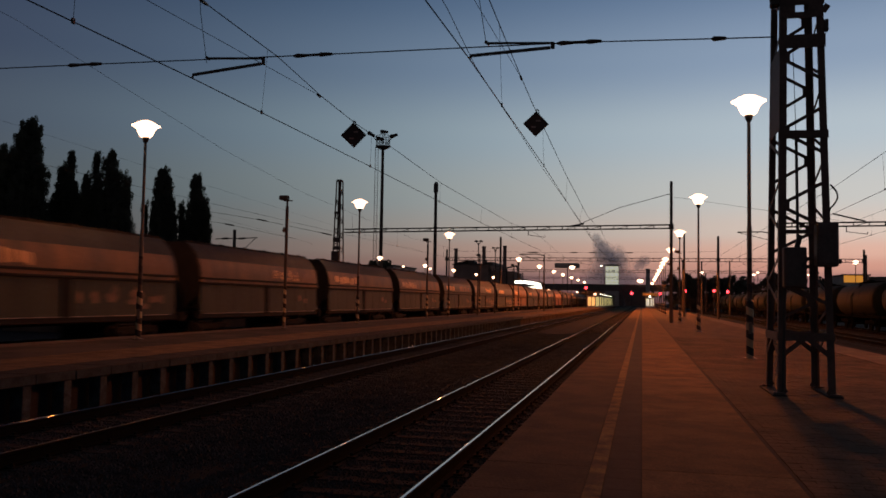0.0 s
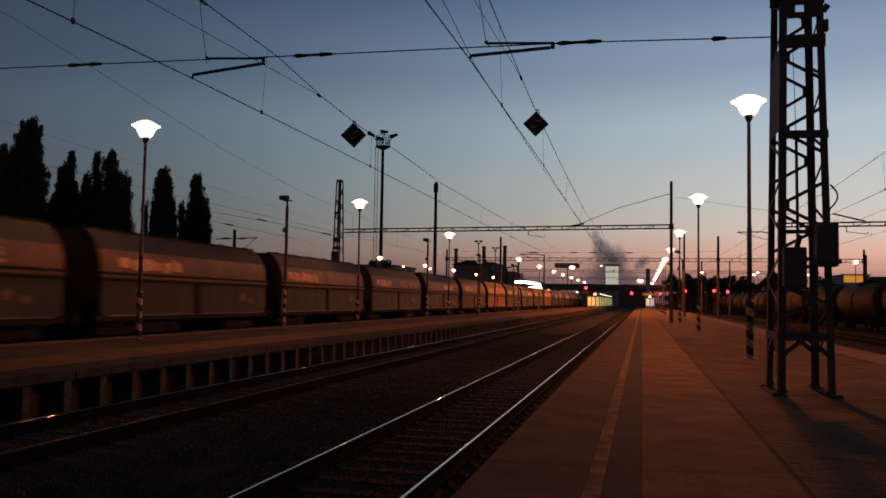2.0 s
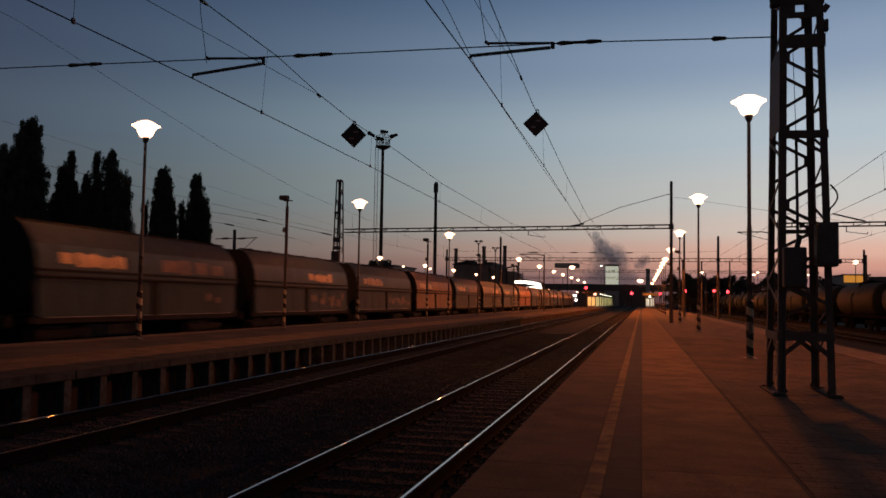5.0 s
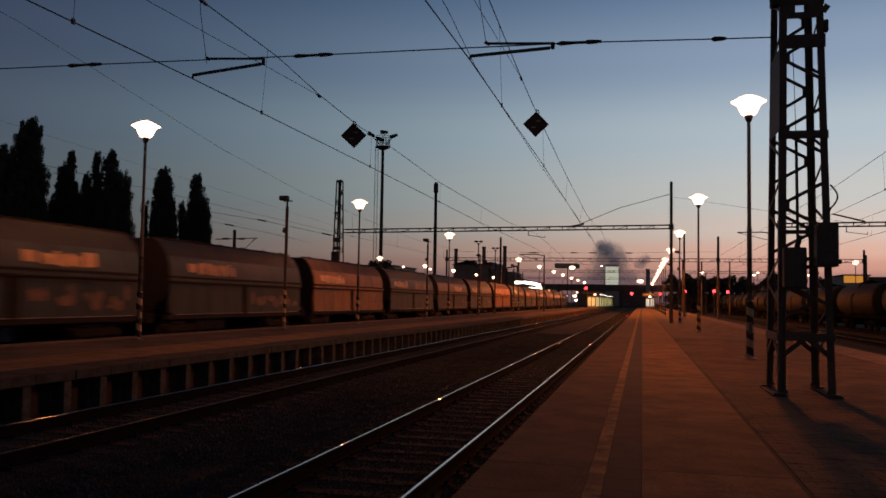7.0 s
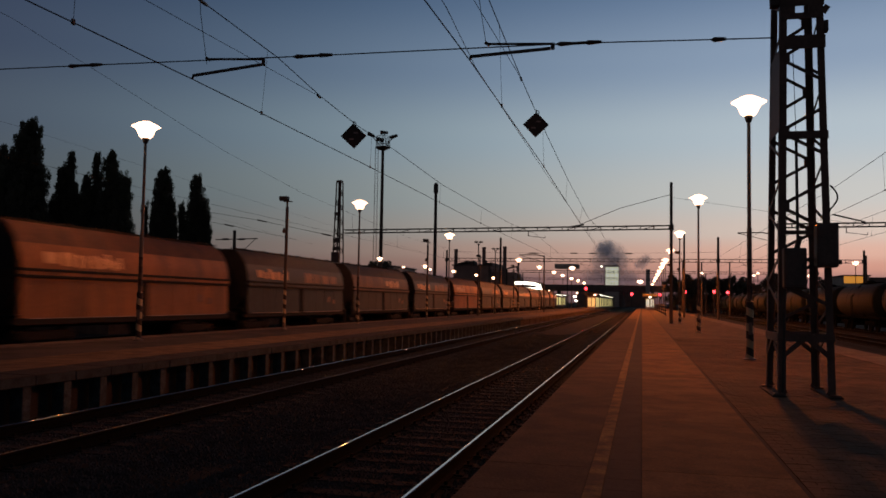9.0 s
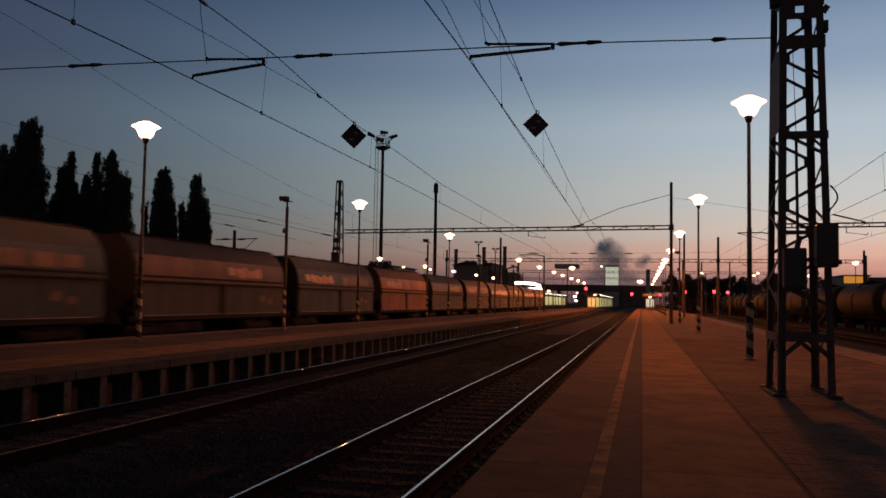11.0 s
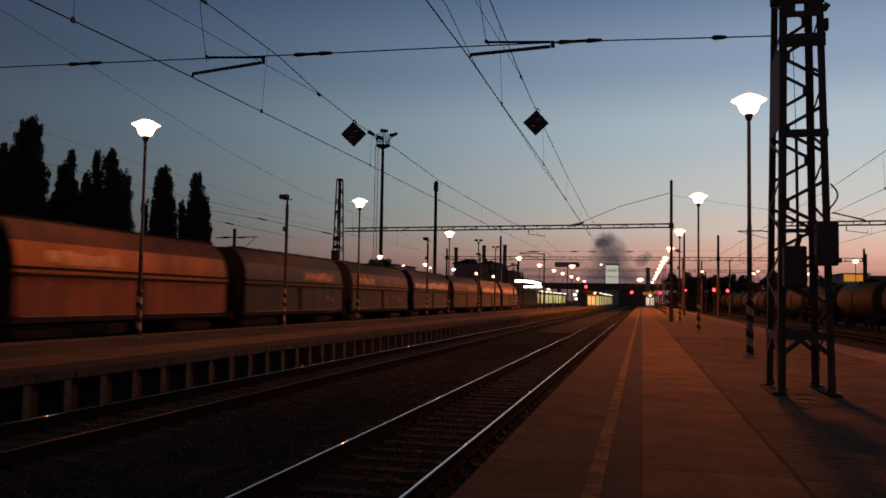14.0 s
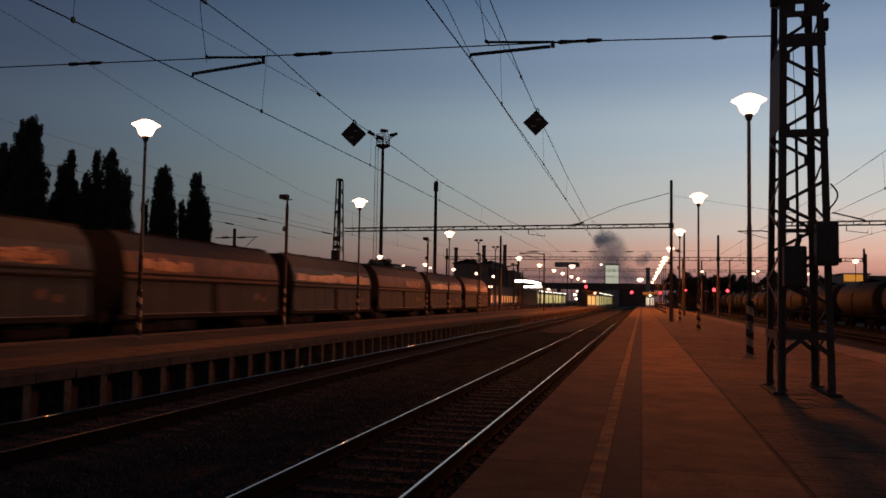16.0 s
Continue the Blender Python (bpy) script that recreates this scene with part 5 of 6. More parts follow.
for i, w in enumerate(wagons):
    k = i + FIRST
    # a badge and a strip of lettering, unreadable, near the leading end or past the middle
    y = {2: 0.8, 5: 1.3, 8: 6.4, 6: 1.0, 4: 6.2, 10: 1.3}.get(k, rng.choice((1.0, 6.6)))
    upper_bar(w, y, y + 0.55, 2.70, 3.02, name="badge", label="faded pale badge")
    letter, last = y + 0.75, y + rng.uniform(2.7, 3.7)
    while letter < last:
        wide = rng.uniform(0.16, 0.34)
        low_z = 2.60 + rng.uniform(0, 0.07)
        upper_bar(w, letter, letter + wide, low_z, low_z + rng.uniform(0.28, 0.44))
        letter += wide + rng.choice((0.03, 0.05, 0.16))
    if k in (0, 3, 7, 9, 11, 12, 14):
        for j in range(4):
            upper_bar(w, 6.3 + 1.15 * j, 7.2 + 1.15 * j + rng.uniform(-0.1, 0.2), 2.58 + rng.uniform(0, 0.06), 3.0 + rng.uniform(0, 0.12), "spray", "spray_patch", "faded spray-painted patch")
    if k in (13, 15, 16):
        for j in range(9):
            upper_bar(w, 0.5 + 1.25 * j, 1.68 + 1.25 * j, 2.57 + rng.uniform(0, 0.06), 2.86 + rng.uniform(0, 0.24), "pale_panel", "panel", "pale clean panel")
    if k in (-1, 4, 5):
        for j in range(9):
            lower_blot(w, 6.5 + 0.55 * j + rng.uniform(-0.2, 0.2), 1.3 + rng.uniform(0, 0.35), rng.uniform(0.25, 0.75), rng.uniform(0.2, 0.55))
    lower_blot(w, 9.4, 1.62, 0.35, 0.33, "small faded painted spot")


ROLLED = (0.00, 9.66, 19.54, 29.47, 39.41, 49.39, 59.44, 69.63, 79.99, 90.55, 101.27, 112.11, 123.00, 133.88, 144.74, 155.63, 166.74)   # metres, second by second


# ---------------------------------------------------------------- tank wagons in the sidings
def build_tank_wagon():
    t = thing("tank_wagon", "dull parked tank wagon in the dark sidings", "wagon", group="parked tank wagons")
    prof = [(0.02, 0.0), (0.7, 0.05), (1.1, 0.18), (1.32, 0.42), (1.38, 0.7), (1.38, 11.6), (1.32, 11.9), (1.1, 12.12), (0.7, 12.25), (0.02, 12.3)]
    n = 22
    v = [(r * math.cos(2 * math.pi * i / n), y, 2.28 + r * math.sin(2 * math.pi * i / n)) for r, y in prof for i in range(n)]
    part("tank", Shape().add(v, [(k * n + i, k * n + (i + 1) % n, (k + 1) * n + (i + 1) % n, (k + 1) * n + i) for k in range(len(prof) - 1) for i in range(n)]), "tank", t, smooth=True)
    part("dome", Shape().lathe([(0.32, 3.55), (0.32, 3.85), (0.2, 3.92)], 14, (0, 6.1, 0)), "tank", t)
    part("walkway", Shape().box(-0.45, 3.8, 3.70, 0.45, 8.4, 3.74), "tank_frame", t)
    part("frame_beam", Shape().box(-1.1, -0.5, 0.95, 1.1, 12.8, 1.16, 0.03), "tank_frame", t)
    part("ladder", Shape().line([(-1.42, 6.0, 1.0), (-1.42, 6.0, 2.6), (-0.6, 6.0, 3.72)], 0.03).line([(-1.42, 6.4, 1.0), (-1.42, 6.4, 2.6), (-0.6, 6.4, 3.72)], 0.03), "tank_frame", t)
    for y in (0.9, 4.3, 8.0, 11.3):
        part("saddle", Shape().box(-1.0, y - 0.12, 1.1, 1.0, y + 0.12, 1.5), "tank_frame", t)
        part("strap", Shape().add([(1.395 * math.cos(a), y + d, 2.28 + 1.395 * math.sin(a)) for d in (-0.05, 0.05) for a in [math.pi * k / 12 for k in range(13)]],
                                  [(k, k + 1, 14 + k, 13 + k) for k in range(12)]), "tank_frame", t)
    for y in (2.2, 10.1):
        bogie = part("bogie", Shape().box(-1.1, y - 1.3, 0.5, -0.95, y + 1.3, 0.8, 0.03).box(0.95, y - 1.3, 0.5, 1.1, y + 1.3, 0.8, 0.03).box(-1, y - 0.2, 0.5, 1, y + 0.2, 0.95), "tank_frame", t)
        for dy in (-0.9, 0.9):
            part("wheelset", Shape().rod((-0.82, y + dy, 0.46), (-0.69, y + dy, 0.46), 0.46, n=18).rod((0.69, y + dy, 0.46), (0.82, y + dy, 0.46), 0.46, n=18)
                 .rod((-0.7, y + dy, 0.46), (0.7, y + dy, 0.46), 0.08), "tank_frame", bogie)
    return t


tank = build_tank_wagon()
tank.location = (RIGHT_TRACKS[2], 52.0, 0)
for i in range(1, 10):
    copy_thing(tank, pose(RIGHT_TRACKS[2], 52.0 + 13.9 * i, 0))


# ---------------------------------------------------------------- trees
def leaf_cloud(centres, per, size, rng):
    """Small leaf cards round lobes given as (x, y, z, rx, rz), most of them near the lobes' skin."""
    c = np.repeat(np.array(centres), per, axis=0)
    n = len(c)
    d, a, b = rng.normal(size=(3, n, 3))
    d /= np.linalg.norm(d, axis=1)[:, None]
    a /= np.linalg.norm(a, axis=1)[:, None]
    b -= a * np.sum(a * b, axis=1)[:, None]
    b /= np.linalg.norm(b, axis=1)[:, None]
    p = c[:, :3] + d * c[:, [3, 3, 4]] * (rng.random(n) ** 0.35)[:, None]
    s = (size * rng.uniform(0.6, 1.3, n))[:, None]
    verts = np.stack([p - s * a, p + 0.5 * s * b, p + s * a, p - 0.5 * s * b], 1).reshape(-1, 3)
    return verts.tolist(), np.arange(4 * n).reshape(-1, 4).tolist()


def build_poplar(spires, seed):
    """A poplar of several leaders, each (x, y, height, girth): a dense core with short upright sprays round it and at the tip."""
    rng = np.random.default_rng(seed)
    t = thing("poplar", "tall dark columnar poplar against the dusk sky", "tree", group="row of poplars")
    height = max(h for x, y, h, r in spires)
    part("trunk", Shape().rod((0, 0, -0.3), (0, 0, height * 0.55), 0.35, 0.16, 10).rod((0, 0, height * 0.55), (0.1, 0, height * 0.85), 0.16, 0.04, 8), "bark", t)
    core, count, sprays = [], [], []
    limbs = Shape()
    for x, y, h, girth in spires:
        limbs.rod((0, 0, 1.0), (x, y, h * 0.45), 0.14, 0.08, 6).rod((x, y, h * 0.45), (x, y, h * 0.9), 0.08, 0.02, 5)
        z = 1.4
        while z < h - 0.9:
            r = girth * min(1.0, ((h - z) / 8.0) ** 0.42) * min(1.0, 0.7 + 0.05 * z) * rng.uniform(0.9, 1.04)
            core.append((x + rng.normal() * 0.12, y + rng.normal() * 0.12, z, max(0.2, r - 0.28), 0.95))
            count.append(int(150 + 330 * r))
            for i in range(int(3 + 3.4 * r)):
                a = rng.uniform(0, 6.28)
                out = max(0.05, r - rng.uniform(0.1, 0.5))
                fx, fy, fz = x + out * math.cos(a), y + out * math.sin(a), z + rng.uniform(-0.3, 0.3)
                slim, tall = rng.uniform(0.22, 0.36), rng.uniform(0.55, 0.95)
                sprays.append((fx, fy, fz, slim, tall))
                sprays.append((fx + 0.14 * math.cos(a), fy + 0.14 * math.sin(a), fz + 0.6 * tall, slim * 0.8, tall * 0.6))
                if i == 0:
                    limbs.rod((x, y, max(0.8, fz - 1.6)), (fx, fy, fz), 0.05, 0.015, 5)
            z += 0.62
        for i in range(5):
            sprays.append((x + rng.normal() * 0.16, y + rng.normal() * 0.16, h - 0.45 - 0.28 * i, 0.20 + 0.05 * i, 0.5))
    tagged(part("limb_bundle", limbs, "bark", t), kind="stuff")
    part("crown", Shape().add(*leaf_cloud(core, count, 0.15, rng)).add(*leaf_cloud(sprays, 70, 0.10, rng)), "leaf", t)
    return t


p1 = build_poplar([(0.25, 0, 19.1, 2.05), (-0.75, 0.5, 18.4, 1.7), (-1.5, -0.4, 16.4, 1.3), (1.1, 0.3, 14.2, 1.3)], 1)
p1.location = (-58.0, 70, -0.25)
p2 = build_poplar([(0.3, 0, 16.7, 0.75), (-0.85, 0.3, 15.8, 1.3), (-1.5, -0.4, 12.0, 1.0), (0.9, -0.3, 13.6, 1.3)], 2)
p2.location = (-57.1, 75, -0.25)
p3 = build_poplar([(-0.15, 0, 16.8, 1.5), (-2.1, 0.4, 16.75, 0.8), (-2.6, -0.3, 14.6, 1.2), (1.45, 0.3, 14.6, 1.0), (0.9, -0.5, 12.6, 1.3)], 3)
p3.location = (-52.05, 75, -0.25)
p4 = build_poplar([(0.25, 0, 17.6, 1.45), (-0.6, 0.3, 17.2, 1.2), (-2.2, -0.2, 13.4, 0.65), (1.1, 0.2, 13.6, 1.1), (-1.3, 0.2, 11.0, 1.1)], 4)
p4.location = (-55.5, 90, -0.25)
p5 = build_poplar([(0.05, 0, 17.2, 1.6), (-2.0, 0.2, 14.0, 0.7), (1.6, -0.2, 12.6, 0.9), (0.9, 0.3, 14.2, 1.2), (-1.2, 0.2, 12.0, 1.0)], 5)
p5.location = (-54.0, 95, -0.25)
for base, x, y, turn in ((p2, -61.4, 70.5, 15), (p3, -65.5, 72, 200)):
    copy_thing(base, pose(x, y, -0.25, 0, 0, turn))


def build_bush_tree(height, width, seed, label):
    rng = np.random.default_rng(seed)
    t = thing("tree", label, "tree", group="dark trees beyond the sidings")
    part("trunk", Shape().rod((0, 0, -0.3), (0.2, 0, height * 0.6), 0.25, 0.1, 8), "bark", t)
    limbs, lobes = Shape(), []
    for i in range(26):
        a, u = rng.uniform(0, 6.28), rng.random()
        r = width * 0.5 * math.sqrt(rng.random()) * (0.6 + 0.4 * math.sin(math.pi * u))
        z = height * (0.12 + 0.76 * u)
        lobes.append((r * math.cos(a), r * math.sin(a), z, rng.uniform(0.6, 1.2), rng.uniform(0.6, 1.1)))
        if i % 3 == 0:
            limbs.rod((0.1, 0, height * 0.3), lobes[-1][:3], 0.08, 0.03, 5)
    tagged(part("limb_bundle", limbs, "bark", t), kind="stuff")
    part("crown", Shape().add(*leaf_cloud(lobes, 150, 0.27, rng)), "bush", t)
    return t


tree_a = build_bush_tree(10.4, 8.0, 21, "dark broad tree at the yard edge")
tree_a.location = (8.4, 228, -0.25)
tree_b = build_bush_tree(9.2, 10.5, 22, "low dark bushy tree at the yard edge")
tree_b.location = (18.2, 232, -0.25)
for i, (x, y) in enumerate(((12.3, 227), (15.3, 230), (21.6, 235), (25, 236), (31.5, 231), (38, 234), (46, 237), (64, 238), (74, 242),
                          (10.4, 236), (14.2, 241), (17.0, 238), (20.2, 243), (23.4, 240), (28.2, 244), (34.5, 246), (41.5, 247), (50, 250), (57, 252), (68, 255))):
    copy_thing(tree_b if i % 2 else tree_a, pose(x, y, -0.25, 0, 0, 50 * i))
build_bush_tree(8.6, 5.0, 23, "dark round tree among the sidings").location = (24.2, 172, -0.25)
build_bush_tree(13.0, 7.0, 24, "tall dark round tree behind the train").location = (-60.5, 192, -0.25)


# ---------------------------------------------------------------- buildings and lights in the distance
def block(name, label, x0, y0, x1, y1, z, wall="plaster", roof_over=0.4, category="building"):
    t = thing(name, label, category)
    part("wall", Shape().box(x0, y0, -0.3, x1, y1, z, 0.05), wall, t)
    part("roof", Shape().box(x0 - roof_over, y0 - roof_over, z, x1 + roof_over, y1 + roof_over, z + 0.35, 0.08), "roof", t)
    return t


def front_windows(t, y, xs, w, z0, z1, material):
    for x in xs:
        win = part("window", Shape().box(x - w / 2 - 0.08, y - 0.06, z0 - 0.08, x + w / 2 + 0.08, y + 0.02, z1 + 0.08), "steel", t)
        part("pane", Shape().box(x - w / 2, y - 0.09, z0, x + w / 2, y - 0.064, z1), material, win)


def side_windows(t, x, ys, w, z0, z1, material):
    for y in ys:
        win = part("window", Shape().box(x - 0.02, y - w / 2 - 0.08, z0 - 0.08, x + 0.06, y + w / 2 + 0.08, z1 + 0.08), "steel", t)
        part("pane", Shape().box(x + 0.064, y - w / 2, z0, x + 0.09, y + w / 2, z1), material, win)


works = block("factory", "long dark brick factory with three tall chimneys", -55.5, 250, -44, 275, 12.3, "brick")
part("wing", Shape().box(-44, 252, -0.3, -37.8, 272, 10.6, 0.05), "brick", works)
part("shed_roof", Shape().sheet([(-56, 12.6), (-52, 13.6), (-48, 12.6), (-44, 13.4), (-43.6, 12.55)], 250, 275), "roof", works)
for x, top in ((-57.4, 18.0), (-48.4, 18.7), (-41.8, 18.9)):
    part("chimney", Shape().rod((x, 262, 0), (x, 262, top), 0.72, 0.55, 16).rod((x, 262, top - 0.5), (x, 262, top), 0.64, 0.64, 16), "brick", works, "soot-dark chimney", smooth=False)
part("lean_to", Shape().box(-37.8, 254, -0.3, -34.6, 270, 8.4, 0.05), "brick", works)
part("roof_vent", Shape().box(-53.5, 256, 12.6, -50.5, 262, 14.0, 0.1), "roof", works)
part("pipe", Shape().line([(-39.5, 251.6, 2), (-39.5, 251.6, 11.6), (-36.5, 251.6, 12.2), (-35.4, 251.6, 8.0)], 0.22, 8), "steel", works)
part("stack", Shape().rod((-36.9, 258, 8.2), (-36.9, 258, 14.2), 0.3, n=10), "steel", works)
for x in (-50.5, -46.5, -52.5):
    part("vent", Shape().rod((x, 256, 12.3), (x, 256, 14.2), 0.25, n=8), "steel", works)

block("shed", "low dark goods shed behind the train", -74, 195, -58, 215, 9.6, "plaster")
hall = block("station_hall", "long lit waiting hall under the far platform roof", -32.2, 236, -28.6, 330, 4.3, "roof")
side_windows(hall, -28.6, [240 + 3.2 * i for i in range(27)], 2.8, 0.9, 3.5, "hall_window")
part("canopy", Shape().box(-28.6, 230, 4.35, -26.6, 330, 4.6, 0.05), "roof", hall)
for i in range(16):
    part("tube_light", Shape().box(-27.5, 231 + 6 * i, 4.18, -27.3, 235.2 + 6 * i, 4.3), "white_lamp", hall, "white fluorescent tube")
for i in range(10):
    part("canopy_post", Shape().rod((-26.9, 232 + 10 * i, 0.5), (-26.9, 232 + 10 * i, 4.4), 0.1), "steel", hall)
hall2 = block("platform_building", "lit glazed waiting room on the platform", -14.6, 205, -12.6, 322, 3.5, "plaster")
side_windows(hall2, -12.6, [207 + 3.0 * i for i in range(38)], 2.6, 0.8, 3.1, "hall_window")
front_windows(hall2, 205, (-14.0, -13.1), 0.75, 0.9, 3.0, "hall_window")
part("canopy", Shape().box(-15.6, 203, 3.88, -11.5, 322, 4.15, 0.05), "roof", hall2)
for i in range(12):
    part("tube_light", Shape().box(-12.1, 214 + 8 * i, 3.72, -11.9, 218 + 8 * i, 3.84), "white_lamp", hall2, "white fluorescent tube")
for i in range(12):
    part("canopy_post", Shape().rod((-11.7, 206 + 10 * i, PLAT - 0.02), (-11.7, 206 + 10 * i, 3.9), 0.09), "steel", hall2)
hall2.location.x = 1.8

roof = thing("lit_canopy", "brightly lit white curved canopy roof", "canopy", (-29.2, 222, 0))
part("upper_fascia", Shape().add([(x, y, z + d) for d in (0, 0.75) for x, y, z in ((-3.4, 0, 6.3), (-1, 0, 6.35), (1.4, 0, 6.1), (3.4, 0, 5.6))],
                                 [(0, 1, 5, 4), (1, 2, 6, 5), (2, 3, 7, 6)]), "white_lamp", roof, "glowing white fascia")
part("lower_fascia", Shape().box(-1.2, 0.4, 5.0, 3.6, 0.6, 5.5, 0.05), "white_lamp", roof, "glowing white fascia")
part("roof_deck", Shape().box(-3.6, 0.3, 6.6, 3.6, 7, 6.9, 0.1), "roof", roof)
for x in (-3, 3):
    part("support", Shape().rod((x, 3, -0.2), (x, 3, 6.6), 0.14), "steel", roof)

shops = block("shop_row", "row of lit shops beyond the far platform", -40.5, 205, -36.4, 300, 5.0, "brick")
side_windows(shops, -36.4, [208 + 4.1 * i for i in range(22)], 1.5, 1.0, 2.8, "warm_window")
front_windows(shops, 205, (-39.6, -37.3), 0.8, 1.2, 2.6, "warm_window")

kiosk = block("kiosk", "small lit kiosk at the platform end", 0.9, 226, 3.2, 232, 3.3, "plaster", 0.7, "kiosk")
front_windows(kiosk, 226, (1.45, 2.55), 0.85, 1.0, 2.9, "cool_window")
part("sign_board", Shape().box(0.2, 225.1, 3.7, 3.8, 225.3, 4.35, 0.03), "dim_sign", kiosk, "dim amber sign board")
part("lamp", Shape().lathe([(0.1, 3.25), (0.3, 3.35), (0.3, 3.5), (0.1, 3.6)], 10, (2.0, 225.0, 0)), "white_lamp", kiosk)

bridge = thing("overbridge", "dark road bridge crossing the tracks", "bridge", (0, 470, 0))
part("deck", Shape().box(-60, 0, 8.0, 60, 10, 10.3, 0.1), "roof", bridge)
part("parapet", Shape().box(-60, -0.3, 10.3, 60, 0, 11.5, 0.05), "roof", bridge)
for x in (-45, -27, -10, 5.6, 21, 38, 55):
    part("pier", Shape().box(x - 0.8, 1, -0.3, x + 0.8, 9, 8.0, 0.1), "roof", bridge)
for x in (-38, -20, 8):
    part("lamp_post", Shape().rod((x, 0.3, 10.2), (x, 0.3, 16.5), 0.12), "steel", bridge)
block("hall", "dark works hall behind the bridge", -38, 513, 3.5, 540, 12.1, "brick", 0.5)
lit = block("lit_tower", "pale floodlit works tower with faint storeys", -20.9, 499.4, -13.2, 512, 23.2, "plaster", 0.3)
# glowing panes stand in for floodlight on the pale facade
for k in range(4):
    for i in range(3):
        win = part("window", Shape().box(-20.66 + 2.5 * i, 499.26, 10.25 + 3.1 * k, -18.18 + 2.5 * i, 499.4, 13.3 + 3.1 * k), "plaster", lit)
        part("pane", Shape().box(-20.60 + 2.5 * i, 499.2, 10.33 + 3.1 * k, -18.24 + 2.5 * i, 499.255, 13.22 + 3.1 * k), "cool_window", win)
slab_roof = thing("control_tower", "dark flat-roofed signal tower with a wide cap", "tower", (-25.5, 300, 0))
part("shaft", Shape().box(-0.14, -0.14, -0.3, 0.14, 0.14, 13.6, 0.03), "steel", slab_roof)
part("cap", Shape().box(-4.3, -3, 13.6, 4.0, 3, 15.2, 0.2), "plaster", slab_roof)
amber = block("warehouse", "warehouse with an amber floodlit gable", 51.4, 240, 57.5, 262, 9.8, "plaster")
part("lit_panel", Shape().box(51.4, 239.9, 8.0, 57.0, 239.96, 10.0), "amber_wall", amber, "amber floodlit wall panel")
part("annex", Shape().box(57.5, 241, -0.3, 75, 262, 9.6, 0.1), "roof", amber)


flue = thing("chimney", "slim dark square chimney beyond the bridge", "chimney", (2.7, 420, 0))
part("shaft", Shape().box(-1.0, -1.0, -0.3, 1.0, 1.0, 17.6, 0.1), "plaster", flue)
part("rim", Shape().box(-1.15, -1.15, 17.6, 1.15, 1.15, 18.2, 0.1), "plaster", flue)


def yard_lamp(x, y, z, r, material="sodium_far", label="small lit yard lamp on a thin post"):
    t = thing("yard_lamp", label, "lamp", (x, y, 0), "distant yard lamps")
    part("post", Shape().rod((0, 0, -0.3), (0, 0, z - r * 0.5), 0.07, 0.05), "steel", t)
    part("head", Shape().lathe([(r * 0.25, z - r * 0.6), (r, z - r * 0.1), (r * 0.9, z + r * 0.4), (r * 0.2, z + r * 0.6)], 10), material, t, "glowing lamp head", smooth=True)


for x, y, z, r in ((30.4, 150, 4.9, 0.3), (31.6, 150, 5.0, 0.33), (26.9, 150, 6.8, 0.33), (18.2, 150, 6.8, 0.28), (18.9, 150.5, 7.2, 0.24), (9.9, 150, 7.1, 0.25),
                   (29.4, 130, 8.0, 0.45), (-1.0, 470.5, 13.5, 1.75), (-22.3, 280, 12.95, 1.0), (-57, 200, 9.7, 0.35), (-50.2, 200, 9.2, 0.4), (-27, 153, 4.1, 0.4),
                   (-21.9, 205, 4.4, 0.4), (-14.6, 198, 4.0, 0.3), (-10.6, 199.5, 3.6, 0.3)):
    yard_lamp(x, y, z, r)
for x, y, z in ((-20.0, 262, 3.6), (-19.5, 262, 2.3), (-22.1, 480, 22.0)):
    yard_lamp(x, y, z, 0.55, "white_lamp", "small white lamp on a thin post")


def signal(x, y, z):
    t = thing("colour_light_signal", "railway signal showing red on a slim mast", "signal", (x, y, 0), "red signals")
    part("mast", Shape().rod((0, 0, -0.3), (0, 0, z - 0.6), 0.09, n=8), "steel", t)
    head = part("signal_head", Shape().box(-0.32, 0.02, z - 1.4, 0.32, 0.3, z + 0.7, 0.08), "box", t)
    k = y / 200
    part("lens", Shape().rod((0, -0.12, z), (0, 0.02, z), 0.32 * k, 0.32 * k, 14), "red", head, "glowing red lens")
    part("hood", Shape().rod((0, -0.3, z + 0.36 * k), (0, 0.02, z + 0.36 * k), 0.12, n=8), "box", head)


for x, y, z in ((-5.4, 463, 6.7), (5.5, 275, 4.7), (10.4, 219, 4.87), (15.0, 190, 4.62), (20.0, 214, 4.8), (-12.5, 197, 5.06)):
    signal(x, y, z)


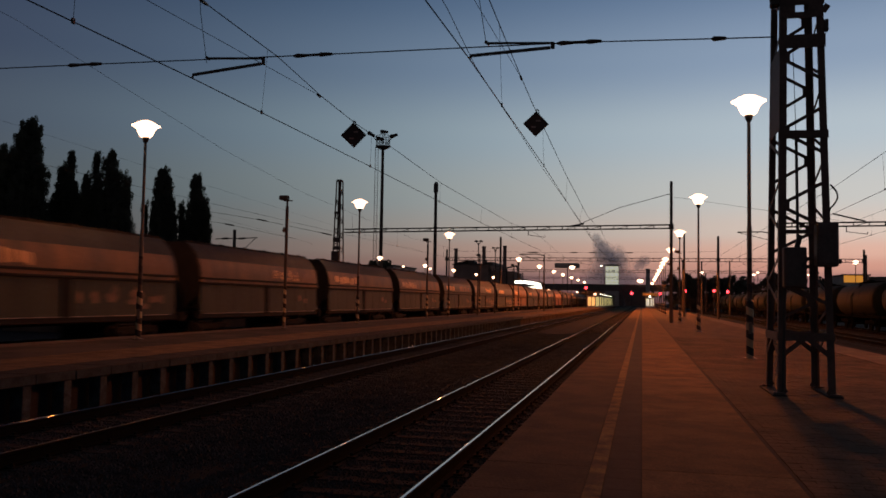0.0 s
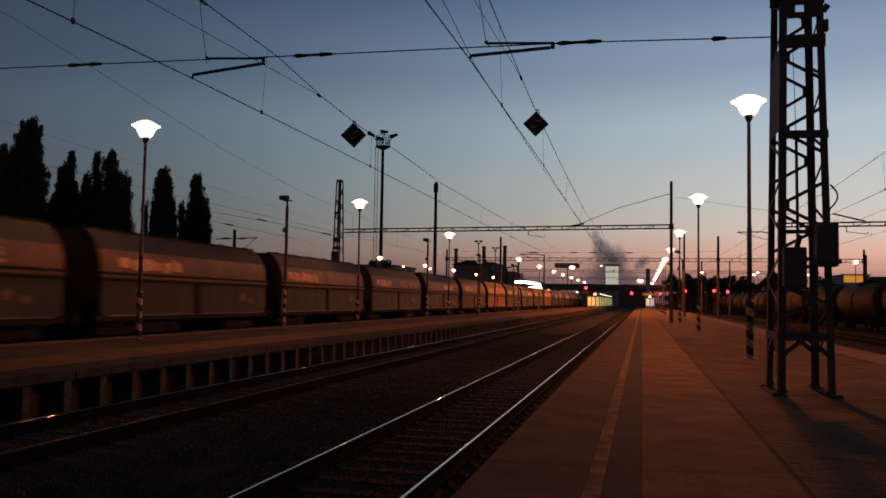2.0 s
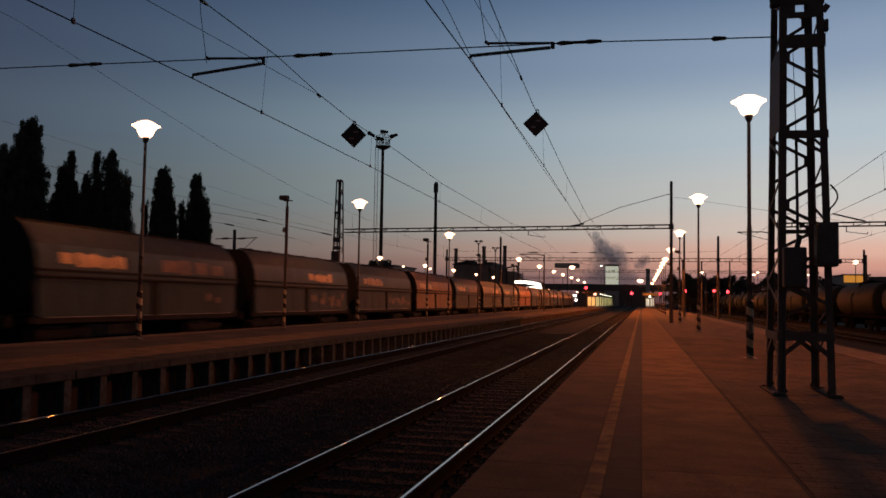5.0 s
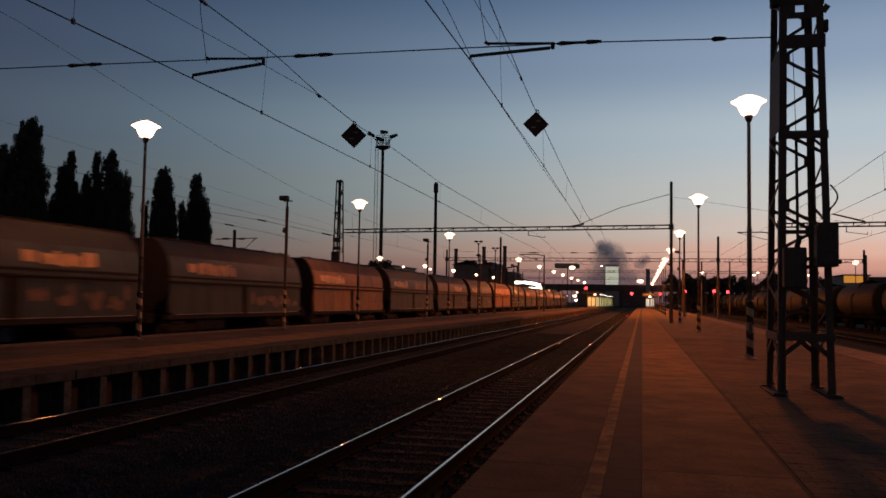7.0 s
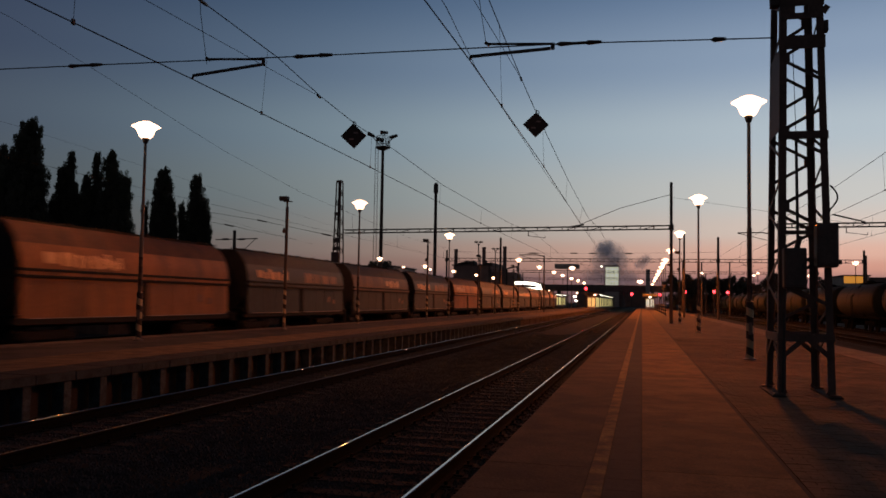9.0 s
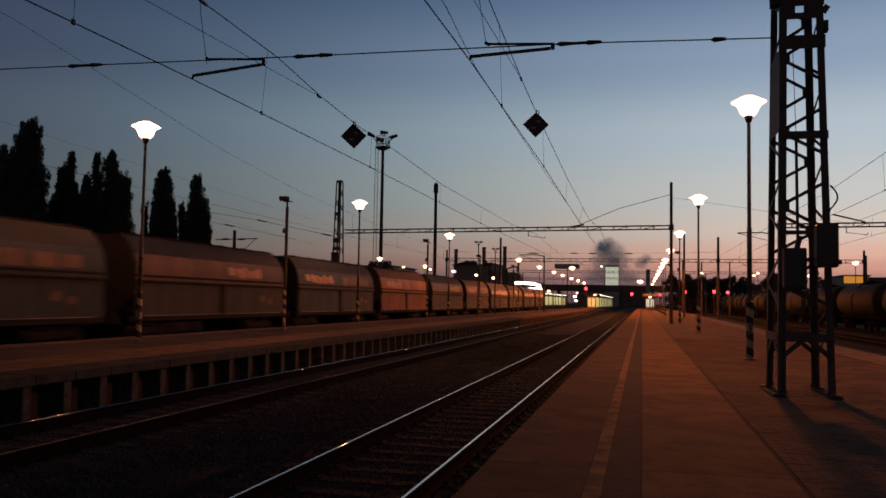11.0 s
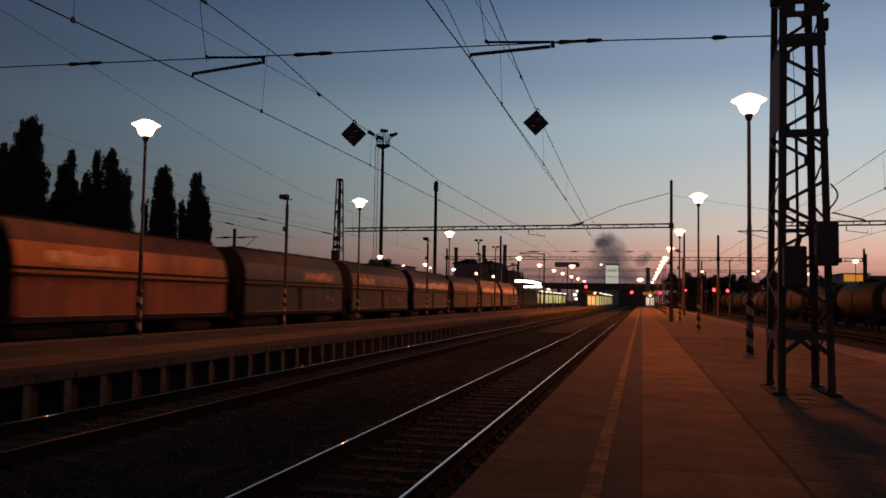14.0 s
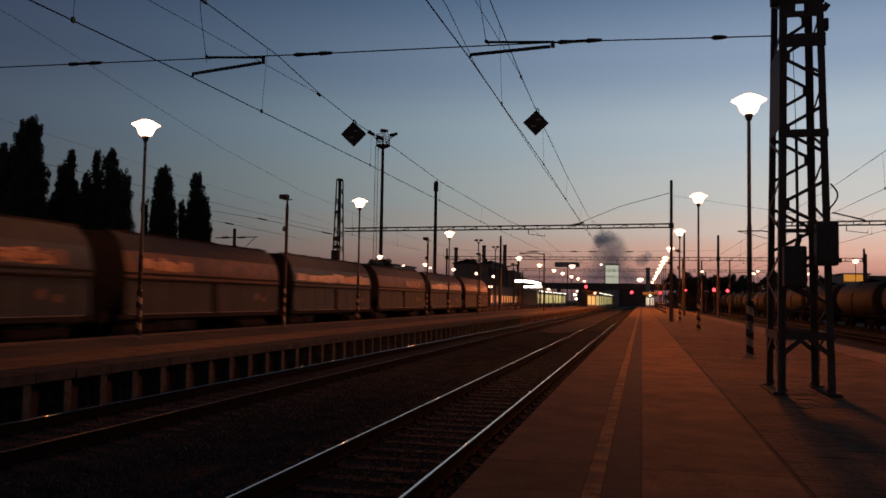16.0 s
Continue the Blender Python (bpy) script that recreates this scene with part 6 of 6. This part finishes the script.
# ---------------------------------------------------------------- steam over the works
def steam_material():
    m = bpy.data.materials.new("grey_steam")
    m.use_nodes = True
    nt = m.node_tree
    nt.nodes.clear()
    tc = nt.nodes.new("ShaderNodeTexCoord")
    flat = nt.nodes.new("ShaderNodeVectorMath")
    flat.operation = "MULTIPLY"
    flat.inputs[1].default_value = (1, 0, 1)
    nt.links.new(tc.outputs["Object"], flat.inputs[0])
    far = nt.nodes.new("ShaderNodeVectorMath")
    far.operation = "LENGTH"
    nt.links.new(flat.outputs[0], far.inputs[0])
    soft_edge = nt.nodes.new("ShaderNodeMapRange")
    soft_edge.inputs["From Min"].default_value, soft_edge.inputs["From Max"].default_value = 0.95, 0.25
    soft_edge.interpolation_type = "SMOOTHSTEP"
    nt.links.new(far.outputs["Value"], soft_edge.inputs["Value"])
    wisps = nt.nodes.new("ShaderNodeTexNoise")
    wisps.inputs["Scale"].default_value, wisps.inputs["Detail"].default_value = 1.6, 5
    nt.links.new(tc.outputs["Object"], wisps.inputs["Vector"])
    lift = nt.nodes.new("ShaderNodeMapRange")
    lift.inputs["From Min"].default_value, lift.inputs["From Max"].default_value = 0.22, 0.52
    lift.inputs["To Max"].default_value = 0.56
    nt.links.new(wisps.outputs[0], lift.inputs["Value"])
    mul = nt.nodes.new("ShaderNodeMath")
    mul.operation = "MULTIPLY"
    nt.links.new(soft_edge.outputs[0], mul.inputs[0])
    nt.links.new(lift.outputs[0], mul.inputs[1])
    d, t, x, o = (nt.nodes.new("ShaderNode" + k) for k in ("BsdfTranslucent", "BsdfTransparent", "MixShader", "OutputMaterial"))
    d.inputs[0].default_value = (0.80, 0.83, 0.90, 1)
    nt.links.new(mul.outputs[0], x.inputs[0])
    nt.links.new(t.outputs[0], x.inputs[1])
    nt.links.new(d.outputs[0], x.inputs[2])
    nt.links.new(x.outputs[0], o.inputs[0])
    return m


M["steam"] = steam_material()


def puff_mesh(seed):
    """A billowing dome of radius one, bulging towards -y."""
    s = Shape()
    rings, n = 9, 20
    v = []
    for i in range(rings + 1):
        a = math.pi / 2 * i / rings
        for j in range(n):
            b = 2 * math.pi * j / n
            p = Vector((math.sin(a) * math.cos(b), -math.cos(a), math.sin(a) * math.sin(b)))
            k = 1 + 0.28 * noise.noise(p * 2.1 + Vector((seed * 7.3, 0, 0)))
            v.append(tuple(Vector((p.x * k, p.y * 0.2 * k, p.z * k))))
    s.add(v, [(i * n + j, i * n + (j + 1) % n, (i + 1) * n + (j + 1) % n, (i + 1) * n + j) for i in range(rings) for j in range(n)])
    return s.mesh("puff", "steam", True)


PUFFS = [puff_mesh(k) for k in range(5)]
steam = thing("steam_plume", "slow grey steam plume rising over the works", "steam", (-20, 540, 0))
# radius, then across and height at the start, after four, eight and sixteen seconds
BILLOWS = (
    (11.5, (-9, 16), (-9, 16.5), (-9, 17), (-8.5, 18)), (10.5, (10.5, 16), (10.5, 16.5), (10.8, 17), (11, 18)), (13.0, (0.5, 20), (0.5, 20.5), (0.5, 21), (0.5, 22)),
    (12.5, (-4, 27.5), (-4, 28), (-3.8, 28.6), (-4, 31)), (12.0, (4, 26.5), (4, 27), (4, 27.6), (4, 30)),
    (9.5, (-4.5, 34), (-5, 35), (-4, 35), (-4.5, 40)), (9.0, (3.5, 31.5), (3.5, 32.5), (3, 33.5), (3, 38.5)),
    (7.0, (-6, 37), (-7, 38.5), (-3, 37.5), (-6, 44)), (6.0, (-1, 32), (-1, 33), (-1.5, 38), (-0.5, 44)),
    (5.5, (-8.5, 41), (-9.2, 43), (-6, 38), (-7, 42)), (4.4, (-10.5, 45), (-11.4, 47.8), (-7, 39), (-9, 43)),
    (6.0, (18, 27), (18.3, 27.5), (18.6, 28), (19.5, 29)), (5.5, (21.5, 30), (21.8, 30.4), (22.2, 31), (23, 32)))
puffs = []
rng = random.Random(4)
for i, (r, *way) in enumerate(BILLOWS):
    ob = part("puff", PUFFS[i % 5], "steam", steam)
    ob.scale = (r, r, r * rng.uniform(0.9, 1.15))
    puffs.append((ob, 4.0 * i, way))


# ---------------------------------------------------------------- what moves
LEAD = 29.01     # leading end of the first full wagon at the start


def motions():
    for i, w in enumerate(wagons):
        y0 = LEAD + PITCH_WAGON * (i + FIRST)
        walk(w, [(t, pose(T3, y0 - d, 0)) for t, d in enumerate(ROLLED)])
        # the wheels roll without slipping
        turns = [(f / FPS, math.degrees(np.interp(f / FPS, range(17), ROLLED) / 0.46)) for f in range(0, 16 * FPS + 1)]
        for bogie in w.children:
            for wheelset in bogie.children:
                if wheelset.name.startswith("wheelset"):
                    x, y, z = wheelset.location
                    walk(wheelset, [(t, pose(x, y, z, a, 0, 0)) for t, a in turns])
    for k, (ob, y, way) in enumerate(puffs):
        walk(ob, [(t, pose(x, y, z, 0, 2.0 * t * (1 if k % 2 else -1), 0)) for t, (x, z) in zip((0, 4, 8, 16), way)])


motions()
